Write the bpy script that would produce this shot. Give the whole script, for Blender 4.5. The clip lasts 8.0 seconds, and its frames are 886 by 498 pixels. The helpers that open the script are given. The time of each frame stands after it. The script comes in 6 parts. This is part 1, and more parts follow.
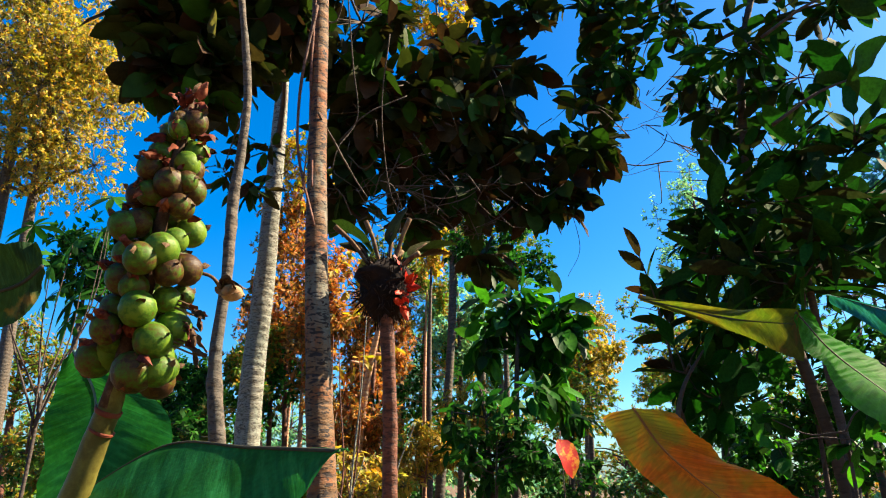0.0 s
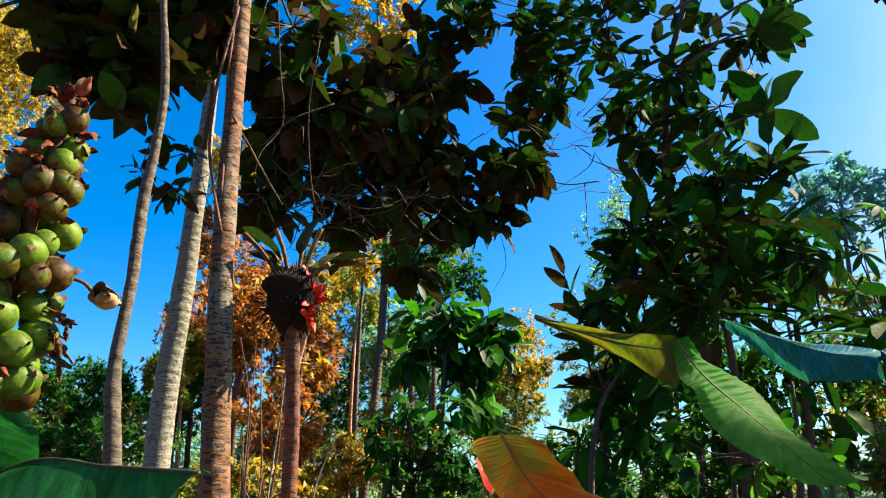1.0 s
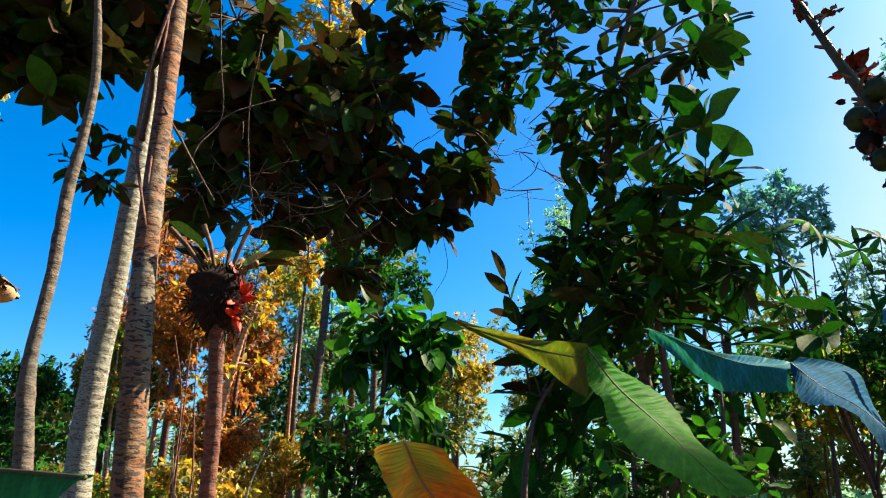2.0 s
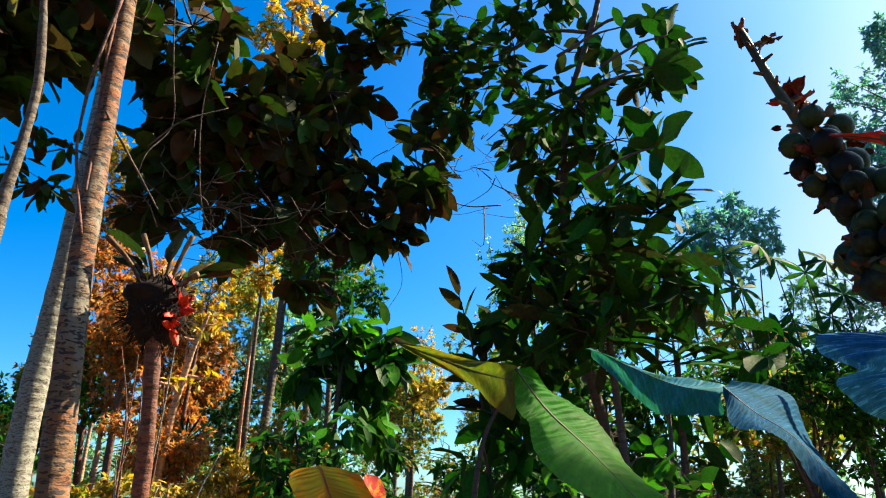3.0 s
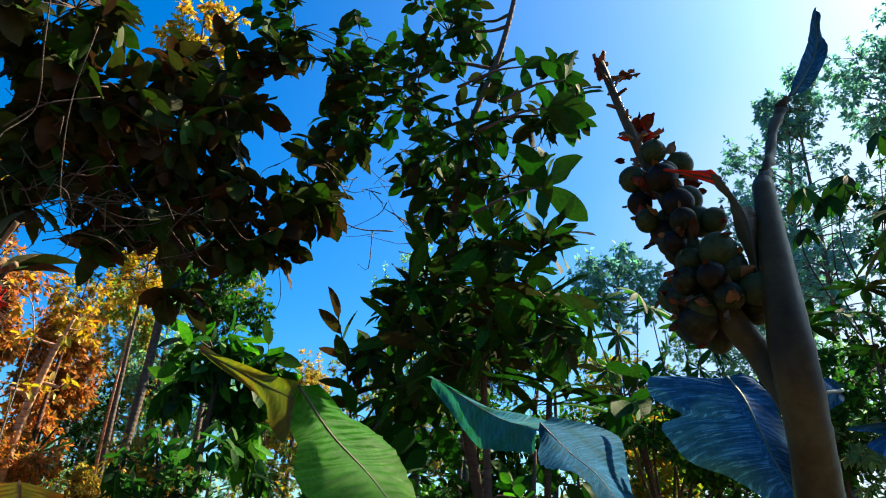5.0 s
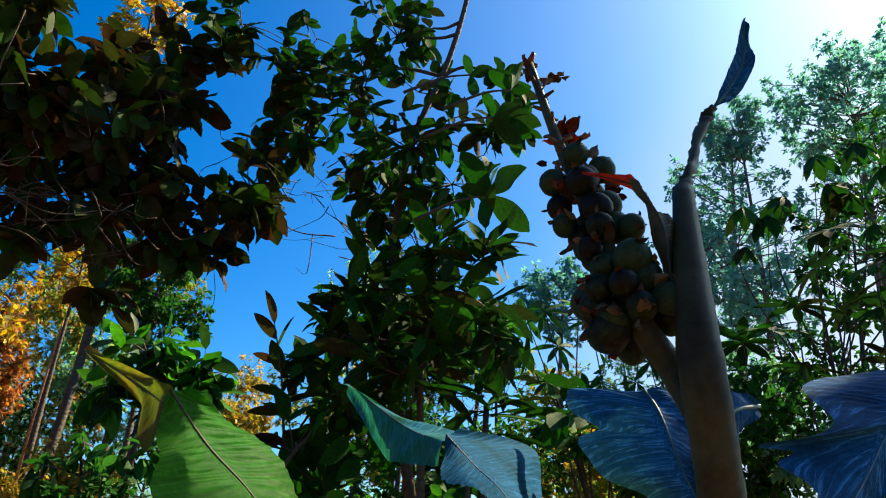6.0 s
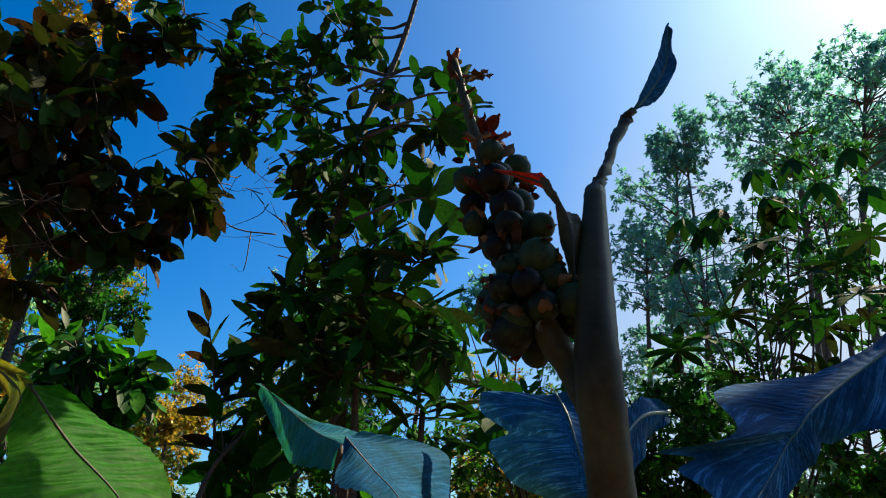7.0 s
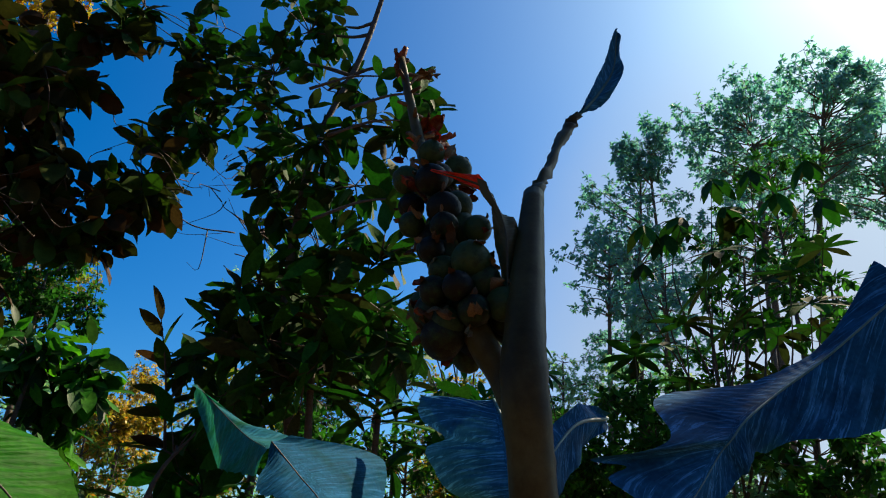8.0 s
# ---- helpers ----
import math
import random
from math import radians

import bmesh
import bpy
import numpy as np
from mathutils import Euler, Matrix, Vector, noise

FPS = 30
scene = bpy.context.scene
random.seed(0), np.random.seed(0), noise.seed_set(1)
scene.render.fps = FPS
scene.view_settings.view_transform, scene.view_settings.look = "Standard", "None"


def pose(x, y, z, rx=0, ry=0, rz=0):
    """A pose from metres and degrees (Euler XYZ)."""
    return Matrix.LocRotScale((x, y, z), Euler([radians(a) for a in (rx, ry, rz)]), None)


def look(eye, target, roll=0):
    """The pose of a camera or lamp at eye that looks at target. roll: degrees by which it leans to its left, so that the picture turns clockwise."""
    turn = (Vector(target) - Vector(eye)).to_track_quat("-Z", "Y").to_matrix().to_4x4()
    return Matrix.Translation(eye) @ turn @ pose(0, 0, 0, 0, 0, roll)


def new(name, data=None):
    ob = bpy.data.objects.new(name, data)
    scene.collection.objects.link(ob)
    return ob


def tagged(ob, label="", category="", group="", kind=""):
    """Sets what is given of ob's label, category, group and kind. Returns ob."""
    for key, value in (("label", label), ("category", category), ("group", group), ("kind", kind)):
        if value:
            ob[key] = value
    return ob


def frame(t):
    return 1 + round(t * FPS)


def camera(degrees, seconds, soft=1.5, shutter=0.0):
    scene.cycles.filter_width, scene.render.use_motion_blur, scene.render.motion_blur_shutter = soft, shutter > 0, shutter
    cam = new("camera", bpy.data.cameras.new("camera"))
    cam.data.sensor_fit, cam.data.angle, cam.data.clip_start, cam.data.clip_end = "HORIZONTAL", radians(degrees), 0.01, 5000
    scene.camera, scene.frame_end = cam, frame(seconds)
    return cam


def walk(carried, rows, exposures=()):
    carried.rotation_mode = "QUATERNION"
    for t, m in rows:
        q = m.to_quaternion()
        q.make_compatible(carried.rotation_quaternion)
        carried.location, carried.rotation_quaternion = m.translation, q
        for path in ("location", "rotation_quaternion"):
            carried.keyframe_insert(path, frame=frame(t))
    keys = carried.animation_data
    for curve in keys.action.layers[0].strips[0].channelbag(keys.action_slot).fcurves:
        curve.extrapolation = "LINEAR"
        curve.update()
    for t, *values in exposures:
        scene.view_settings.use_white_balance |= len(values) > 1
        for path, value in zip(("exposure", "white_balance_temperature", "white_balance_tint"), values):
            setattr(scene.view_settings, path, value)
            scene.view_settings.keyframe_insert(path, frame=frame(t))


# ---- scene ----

# ---------------------------------------------------------------- camera
cam = camera(61.5, 8.0, soft=1.1)
PATH = [
    (0, (0.000, 0.000, 1.450), (0.000, 1.913, 2.035), 0.00),
    (0.25, (0.023, 0.009, 1.455), (0.076, 1.918, 2.050), 0.09),
    (0.5, (0.046, 0.016, 1.459), (0.144, 1.921, 2.063), 0.22),
    (0.75, (0.065, 0.022, 1.463), (0.201, 1.922, 2.072), 0.41),
    (1, (0.082, 0.026, 1.467), (0.249, 1.922, 2.081), 0.58),
    (1.25, (0.095, 0.030, 1.472), (0.290, 1.921, 2.093), 0.68),
    (1.5, (0.107, 0.035, 1.475), (0.333, 1.921, 2.100), 0.77),
    (1.75, (0.120, 0.040, 1.474), (0.384, 1.922, 2.098), 0.94),
    (2, (0.133, 0.044, 1.473), (0.437, 1.919, 2.097), 1.05),
    (2.25, (0.145, 0.046, 1.475), (0.487, 1.912, 2.108), 1.01),
    (2.5, (0.156, 0.048, 1.480), (0.525, 1.904, 2.124), 0.95),
    (2.75, (0.166, 0.051, 1.484), (0.552, 1.902, 2.136), 1.05),
    (3, (0.179, 0.056, 1.486), (0.583, 1.899, 2.148), 1.25),
    (3.25, (0.195, 0.061, 1.488), (0.634, 1.890, 2.168), 1.49),
    (3.5, (0.213, 0.066, 1.490), (0.692, 1.877, 2.190), 1.74),
    (3.75, (0.231, 0.072, 1.493), (0.742, 1.868, 2.209), 2.01),
    (4, (0.249, 0.079, 1.495), (0.786, 1.863, 2.223), 2.27),
    (4.25, (0.269, 0.088, 1.497), (0.829, 1.861, 2.235), 2.54),
    (4.5, (0.291, 0.097, 1.498), (0.876, 1.859, 2.241), 2.88),
    (4.75, (0.316, 0.105, 1.497), (0.928, 1.858, 2.240), 3.35),
    (5, (0.340, 0.114, 1.496), (0.978, 1.857, 2.243), 3.71),
    (5.25, (0.361, 0.125, 1.499), (1.017, 1.855, 2.259), 3.78),
    (5.5, (0.381, 0.136, 1.504), (1.059, 1.852, 2.277), 3.77),
    (5.75, (0.402, 0.144, 1.509), (1.116, 1.843, 2.287), 3.89),
    (6, (0.424, 0.149, 1.512), (1.178, 1.830, 2.290), 3.98),
    (6.25, (0.446, 0.151, 1.513), (1.235, 1.816, 2.292), 3.85),
    (6.5, (0.466, 0.152, 1.514), (1.284, 1.801, 2.296), 3.71),
    (6.75, (0.483, 0.153, 1.518), (1.328, 1.785, 2.305), 3.78),
    (7, (0.499, 0.153, 1.521), (1.369, 1.769, 2.316), 3.93),
    (7.25, (0.515, 0.151, 1.523), (1.408, 1.752, 2.323), 3.98),
    (7.5, (0.529, 0.149, 1.525), (1.442, 1.737, 2.329), 3.98),
    (7.75, (0.540, 0.149, 1.528), (1.470, 1.725, 2.334), 3.99),
    (8, (0.549, 0.149, 1.532), (1.494, 1.715, 2.339), 4.02),
]
walk(cam, [(t, look(eye, target, roll)) for t, eye, target, roll in PATH],
     exposures=[(0.0, 1.98), (4.5, 1.93), (6.5, 1.48), (8.0, 1.1)])

# ---------------------------------------------------------------- world and sun
SUN_AZIMUTH, SUN_HEIGHT = 78.0, 43.0     # degrees, clockwise from +y; above the horizon
world = bpy.data.worlds.new("sky")
scene.world = world
world.use_nodes = True
wn = world.node_tree
sky = wn.nodes.new("ShaderNodeTexSky")
sky.sky_type = "NISHITA"
sky.sun_disc = False
sky.sun_elevation, sky.sun_rotation = radians(SUN_HEIGHT), radians(SUN_AZIMUTH)
sky.altitude = 1500.0
sky.air_density, sky.dust_density, sky.ozone_density = 1.0, 5.4, 2.5
rich = wn.nodes.new("ShaderNodeHueSaturation")
rich.inputs["Saturation"].default_value = 1.58
tint = wn.nodes.new("ShaderNodeMix")
tint.data_type, tint.blend_type = "RGBA", "MULTIPLY"
tint.inputs[0].default_value, tint.inputs[7].default_value = 1.0, (0.87, 1.28, 1.36, 1)
background = wn.nodes["Background"]
background.inputs["Strength"].default_value = 0.05
wn.links.new(sky.outputs["Color"], rich.inputs["Color"])
wn.links.new(rich.outputs["Color"], tint.inputs[6])
# pale haze low in the sky on the sunny side
place = wn.nodes.new("ShaderNodeTexCoord")
toward = wn.nodes.new("ShaderNodeVectorMath")
toward.operation = "DOT_PRODUCT"
haze_az, haze_el = radians(62.0), radians(12.0)
toward.inputs[1].default_value = (math.sin(haze_az) * math.cos(haze_el), math.cos(haze_az) * math.cos(haze_el), math.sin(haze_el))
wn.links.new(place.outputs["Generated"], toward.inputs[0])
wisps = wn.nodes.new("ShaderNodeTexNoise")
wisps.inputs["Scale"].default_value, wisps.inputs["Detail"].default_value = 2.6, 5.0
wn.links.new(place.outputs["Generated"], wisps.inputs["Vector"])
uneven = wn.nodes.new("ShaderNodeMath")
uneven.operation = "MULTIPLY_ADD"
uneven.inputs[1].default_value = 0.12
wn.links.new(wisps.outputs["Fac"], uneven.inputs[0])
wn.links.new(toward.outputs["Value"], uneven.inputs[2])
veil = wn.nodes.new("ShaderNodeMapRange")
veil.interpolation_type = "SMOOTHSTEP"
for socket, value in (("From Min", 0.89), ("From Max", 1.06), ("To Min", 0.0), ("To Max", 0.75)):
    veil.inputs[socket].default_value = value
wn.links.new(uneven.outputs[0], veil.inputs["Value"])
hazy = wn.nodes.new("ShaderNodeMix")
hazy.data_type = "RGBA"
hazy.inputs[7].default_value = (5.0, 5.4, 5.9, 1)
wn.links.new(veil.outputs["Result"], hazy.inputs[0])
wn.links.new(tint.outputs[2], hazy.inputs[6])
wn.links.new(hazy.outputs[2], background.inputs["Color"])

sun_data = bpy.data.lights.new("sun", "SUN")
sun_data.energy, sun_data.angle, sun_data.color = 5.0, radians(0.6), (1.0, 0.83, 0.58)
sun = new("sun", sun_data)
sun_from = Vector((math.sin(radians(SUN_AZIMUTH)) * math.cos(radians(SUN_HEIGHT)),
                   math.cos(radians(SUN_AZIMUTH)) * math.cos(radians(SUN_HEIGHT)),
                   math.sin(radians(SUN_HEIGHT))))
sun.matrix_world = look(sun_from * 60, (0, 0, 0))


# ---------------------------------------------------------------- materials
def material(name):
    m = bpy.data.materials.new(name)
    m.use_nodes = True
    nt = m.node_tree
    return m, nt, nt.nodes["Principled BSDF"], nt.nodes["Material Output"]


def node(nt, kind, **values):
    n = nt.nodes.new(kind)
    for key, value in values.items():
        n.inputs[key.replace("_", " ")].default_value = value
    return n


def ramp(nt, source, stops):
    n = nt.nodes.new("ShaderNodeValToRGB")
    while len(n.color_ramp.elements) < len(stops):
        n.color_ramp.elements.new(0.5)
    for e, (at, colour) in zip(n.color_ramp.elements, stops):
        e.position, e.color = at, (*colour, 1)
    nt.links.new(source, n.inputs["Fac"])
    return n.outputs["Color"]


def mixed(nt, fac, a, b, how="MIX"):
    n = nt.nodes.new("ShaderNodeMix")
    n.data_type, n.blend_type = "RGBA", how
    for socket, value in ((n.inputs[0], fac), (n.inputs[6], a), (n.inputs[7], b)):
        if isinstance(value, (int, float)):
            socket.default_value = value
        elif isinstance(value, tuple):
            socket.default_value = (*value, 1)
        else:
            nt.links.new(value, socket)
    return n.outputs[2]


def math_node(nt, how, a, b=0.0):
    n = nt.nodes.new("ShaderNodeMath")
    n.operation = how
    for socket, value in zip(n.inputs, (a, b)):
        if isinstance(value, (int, float)):
            socket.default_value = value
        else:
            nt.links.new(value, socket)
    return n.outputs[0]


def bumped(nt, shader, height, strength, distance):
    n = node(nt, "ShaderNodeBump", Strength=strength, Distance=distance)
    nt.links.new(height, n.inputs["Height"])
    nt.links.new(n.outputs["Normal"], shader.inputs["Normal"])
    return n.outputs["Normal"]


def leaf_material(name, colours, rough=0.5, through_light=0.35, glow=(1.0, 1.0, 0.5), spec=0.4, spot=14.0):
    """Leaves that differ one from another along a row of colours; part of the light passes through the blade."""
    m, nt, shader, out = material(name)
    info, geo = nt.nodes.new("ShaderNodeObjectInfo"), nt.nodes.new("ShaderNodeNewGeometry")
    pick = math_node(nt, "FRACT", math_node(nt, "ADD", info.outputs["Random"], geo.outputs["Random Per Island"]))
    stops = [((n + 0.5) / len(colours), c) for n, c in enumerate(colours)]
    base = ramp(nt, pick, stops)
    place = nt.nodes.new("ShaderNodeTexCoord")
    blotch = node(nt, "ShaderNodeTexNoise", Scale=spot, Detail=5.0, Roughness=0.65)
    nt.links.new(place.outputs["Object"], blotch.inputs["Vector"])
    base = mixed(nt, 0.75, base, ramp(nt, blotch.outputs["Fac"], [(0.3, (0.45, 0.5, 0.4)), (0.62, (1.25, 1.2, 1.0))]), "MULTIPLY")
    nt.links.new(base, shader.inputs["Base Color"])
    shader.inputs["Roughness"].default_value = rough
    shader.inputs["Specular IOR Level"].default_value = spec
    normal = bumped(nt, shader, blotch.outputs["Fac"], 0.35, 0.01)
    lit = nt.nodes.new("ShaderNodeBsdfTranslucent")
    nt.links.new(mixed(nt, 1.0, base, glow, "MULTIPLY"), lit.inputs["Color"])
    nt.links.new(normal, lit.inputs["Normal"])
    mix = nt.nodes.new("ShaderNodeMixShader")
    mix.inputs["Fac"].default_value = through_light
    nt.links.new(shader.outputs[0], mix.inputs[1])
    nt.links.new(lit.outputs[0], mix.inputs[2])
    nt.links.new(mix.outputs[0], out.inputs["Surface"])
    return m


def blade_material(name, green, second_tone, through_light, rough=0.42, spots=(0.25, 0.13, 0.03), worn=0.62, spec=0.5, streak=0.3, vein_glint=0.0):
    """A large banana-like blade: two mottled tones, side veins across the length with painted glints, brown worn
    patches.
    """
    m, nt, shader, out = material(name)
    shader.inputs["Specular IOR Level"].default_value = spec
    uv = nt.nodes.new("ShaderNodeUVMap")
    uv.uv_map = "along"
    veins = node(nt, "ShaderNodeTexNoise", Scale=1.0, Detail=4.0, Roughness=0.6)
    stretch = node(nt, "ShaderNodeMapping", Scale=(34.0, 1.3, 1.0))
    nt.links.new(uv.outputs[0], stretch.inputs["Vector"])
    nt.links.new(stretch.outputs[0], veins.inputs["Vector"])
    place = nt.nodes.new("ShaderNodeTexCoord")
    cloud = node(nt, "ShaderNodeTexNoise", Scale=9.0, Detail=6.0, Roughness=0.6)
    grain = node(nt, "ShaderNodeTexNoise", Scale=120.0, Detail=3.0)
    for n in (cloud, grain):
        nt.links.new(place.outputs["Object"], n.inputs["Vector"])
    base = mixed(nt, ramp(nt, cloud.outputs["Fac"], [(0.35, (0, 0, 0)), (0.7, (1, 1, 1))]), green, second_tone)
    base = mixed(nt, 0.45, base, ramp(nt, veins.outputs["Fac"], [(0.35, (0.4, 0.45, 0.45)), (0.62, (1.4, 1.4, 1.4))]), "MULTIPLY")
    # paler streaks, then thin glints: vein highlights put into the colour
    base = mixed(nt, ramp(nt, veins.outputs["Fac"], [(0.56, (0, 0, 0)), (0.70, (streak * 0.7,) * 3)]), base, tuple(min(0.8, 0.025 + 1.7 * c) for c in second_tone))
    if vein_glint:
        fine = node(nt, "ShaderNodeTexNoise", Scale=1.0, Detail=5.0, Roughness=0.7, Distortion=0.4)
        finer = node(nt, "ShaderNodeMapping", Scale=(60.0, 1.3, 1.0))
        nt.links.new(uv.outputs[0], finer.inputs["Vector"])
        nt.links.new(finer.outputs[0], fine.inputs["Vector"])
        thin = ramp(nt, fine.outputs["Fac"], [(0.54, (0, 0, 0)), (0.60, (vein_glint,) * 3), (0.68, (vein_glint * 0.3,) * 3)])
        patchy = ramp(nt, cloud.outputs["Fac"], [(0.38, (0.15, 0.15, 0.15)), (0.58, (1, 1, 1))])
        base = mixed(nt, math_node(nt, "MULTIPLY", thin, patchy), base, tuple(min(0.8, 0.03 + 2.3 * c) for c in second_tone))
    base = mixed(nt, 0.5, base, ramp(nt, grain.outputs["Fac"], [(0.35, (0.75, 0.75, 0.75)), (0.65, (1.2, 1.2, 1.2))]), "MULTIPLY")
    base = mixed(nt, ramp(nt, cloud.outputs["Fac"], [(worn, (0, 0, 0)), (worn + 0.1, (0.8, 0.8, 0.8))]), base, spots)
    nt.links.new(base, shader.inputs["Base Color"])
    shader.inputs["Roughness"].default_value = rough
    normal = bumped(nt, shader, math_node(nt, "ADD", veins.outputs["Fac"], math_node(nt, "MULTIPLY", grain.outputs["Fac"], 0.4)), 0.35, 0.004)
    lit = nt.nodes.new("ShaderNodeBsdfTranslucent")
    nt.links.new(mixed(nt, 1.0, base, (1.0, 1.05, 0.45), "MULTIPLY"), lit.inputs["Color"])
    nt.links.new(normal, lit.inputs["Normal"])
    mix = nt.nodes.new("ShaderNodeMixShader")
    mix.inputs["Fac"].default_value = through_light
    nt.links.new(shader.outputs[0], mix.inputs[1])
    nt.links.new(lit.outputs[0], mix.inputs[2])
    nt.links.new(mix.outputs[0], out.inputs["Surface"])
    return m


def bark_material(name, light, dark, blotch, blotch_at=0.55, rings=26.0, scale=6.0, zone=None, dash=0.0):
    """Bark with cross rings, dark lenticels and lichen blotches."""
    m, nt, shader, out = material(name)
    place = nt.nodes.new("ShaderNodeTexCoord")
    squash = node(nt, "ShaderNodeMapping", Scale=(1.0, 1.0, 3.2))
    nt.links.new(place.outputs["Object"], squash.inputs["Vector"])
    patches = node(nt, "ShaderNodeTexNoise", Scale=scale, Detail=6.0, Roughness=0.7)
    nt.links.new(place.outputs["Object"], patches.inputs["Vector"])
    marks = node(nt, "ShaderNodeTexNoise", Scale=rings, Detail=4.0, Roughness=0.7)
    nt.links.new(squash.outputs[0], marks.inputs["Vector"])
    band = node(nt, "ShaderNodeTexWave", Scale=4.6, Distortion=6.0, Detail=4.0)
    band.bands_direction = "Z"
    nt.links.new(place.outputs["Object"], band.inputs["Vector"])
    base = mixed(nt, ramp(nt, marks.outputs["Fac"], [(0.30, (0.9, 0.9, 0.9)), (0.46, (0, 0, 0))]), light, dark)
    cut = math_node(nt, "MULTIPLY", ramp(nt, band.outputs["Fac"], [(0.0, (0.95, 0.95, 0.95)), (0.16, (0, 0, 0))]), ramp(nt, marks.outputs["Fac"], [(0.38, (1, 1, 1)), (0.60, (0.1, 0.1, 0.1))]))
    base = mixed(nt, ramp(nt, patches.outputs["Fac"], [(blotch_at, (0, 0, 0)), (blotch_at + 0.12, (0.9, 0.9, 0.9))]), base, blotch)
    base = mixed(nt, cut, base, dark)
    if zone:
        # long stretches of the stem turn to another colour, with ragged borders
        tall = node(nt, "ShaderNodeMapping", Scale=(5.0, 5.0, 1.7))
        nt.links.new(place.outputs["Object"], tall.inputs["Vector"])
        stretch = node(nt, "ShaderNodeTexNoise", Scale=1.0, Detail=7.0, Roughness=0.72)
        nt.links.new(tall.outputs[0], stretch.inputs["Vector"])
        base = mixed(nt, ramp(nt, stretch.outputs["Fac"], [(0.48, (0, 0, 0)), (0.58, (0.85, 0.85, 0.85))]), base, zone)
    if dash:
        # short dark lenticels that lie across the stem
        wide = node(nt, "ShaderNodeMapping", Scale=(34.0, 34.0, 95.0))
        nt.links.new(place.outputs["Object"], wide.inputs["Vector"])
        short = node(nt, "ShaderNodeTexNoise", Scale=1.0, Detail=2.5, Roughness=0.55, Distortion=0.7)
        nt.links.new(wide.outputs[0], short.inputs["Vector"])
        base = mixed(nt, ramp(nt, short.outputs["Fac"], [(0.54, (0, 0, 0)), (0.575, (dash,) * 3)]), base, dark)
    nt.links.new(base, shader.inputs["Base Color"])
    shader.inputs["Roughness"].default_value = 0.85
    bumped(nt, shader, math_node(nt, "ADD", marks.outputs["Fac"], math_node(nt, "MULTIPLY", band.outputs["Fac"], 0.5)), 0.7, 0.012)
    return m


def skin_material(name, colours, scale=30.0, rough=0.45, low=0.35, high=0.65, relief=0.3, vary=0.22, spec=0.2):
    """Mottled skin of fruits, stalks and bracts."""
    m, nt, shader, out = material(name)
    place, info = nt.nodes.new("ShaderNodeTexCoord"), nt.nodes.new("ShaderNodeObjectInfo")
    shift = nt.nodes.new("ShaderNodeVectorMath")
    shift.operation = "ADD"
    nt.links.new(place.outputs["Object"], shift.inputs[0])
    nt.links.new(info.outputs["Location"], shift.inputs[1])
    spots = node(nt, "ShaderNodeTexNoise", Scale=scale, Detail=7.0, Roughness=0.7)
    nt.links.new(shift.outputs[0], spots.inputs["Vector"])
    tone = math_node(nt, "ADD", spots.outputs["Fac"], math_node(nt, "MULTIPLY", math_node(nt, "SUBTRACT", info.outputs["Random"], 0.5), vary))
    step = (high - low) / max(1, len(colours) - 1)
    nt.links.new(ramp(nt, tone, [(low + n * step, c) for n, c in enumerate(colours)]), shader.inputs["Base Color"])
    shader.inputs["Roughness"].default_value = rough
    shader.inputs["Specular IOR Level"].default_value = spec
    bumped(nt, shader, spots.outputs["Fac"], relief, 0.004)
    return m


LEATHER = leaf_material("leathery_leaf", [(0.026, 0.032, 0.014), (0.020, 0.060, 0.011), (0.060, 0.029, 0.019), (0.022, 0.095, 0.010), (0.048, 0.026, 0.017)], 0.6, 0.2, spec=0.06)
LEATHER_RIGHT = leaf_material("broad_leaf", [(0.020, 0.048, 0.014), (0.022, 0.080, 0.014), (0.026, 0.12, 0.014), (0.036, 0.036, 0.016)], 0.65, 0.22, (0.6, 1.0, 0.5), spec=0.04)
FRESH = leaf_material("fresh_leaf", [(0.016, 0.095, 0.010), (0.028, 0.17, 0.012), (0.07, 0.30, 0.016), (0.016, 0.06, 0.012), (0.014, 0.045, 0.012)], 0.5, 0.5, spec=0.2)
HANGING = leaf_material("hanging_leaf", [(0.10, 0.12, 0.03), (0.13, 0.12, 0.05)], 0.6, 0.5, spec=0.1)
FRESH_DARK = leaf_material("deep_green_leaf", [(0.012, 0.075, 0.008), (0.018, 0.11, 0.010), (0.020, 0.060, 0.012)], 0.6, 0.25, (0.7, 1.0, 0.5), spec=0.06)
SHADE = leaf_material("shade_leaf", [(0.018, 0.08, 0.014), (0.03, 0.13, 0.018), (0.05, 0.18, 0.024), (0.045, 0.13, 0.03), (0.012, 0.04, 0.012)], 0.62, 0.45, (0.7, 1.0, 0.6), spec=0.08)
GOLD = leaf_material("golden_leaf", [(0.50, 0.30, 0.02), (0.66, 0.48, 0.08), (0.26, 0.32, 0.03), (0.50, 0.20, 0.03), (0.68, 0.54, 0.16), (0.12, 0.10, 0.02), (0.38, 0.38, 0.04), (0.16, 0.16, 0.03)], 0.55, 0.5)
RUST = leaf_material("rusty_leaf", [(0.54, 0.14, 0.03), (0.60, 0.25, 0.04), (0.40, 0.08, 0.03), (0.62, 0.38, 0.10), (0.14, 0.06, 0.02), (0.10, 0.09, 0.03), (0.46, 0.20, 0.06)], 0.6, 0.5)
MIDGREEN = leaf_material("wood_leaf", [(0.07, 0.20, 0.03), (0.14, 0.30, 0.04), (0.26, 0.35, 0.04), (0.07, 0.15, 0.04), (0.42, 0.30, 0.04), (0.34, 0.17, 0.03)], 0.5, 0.55)
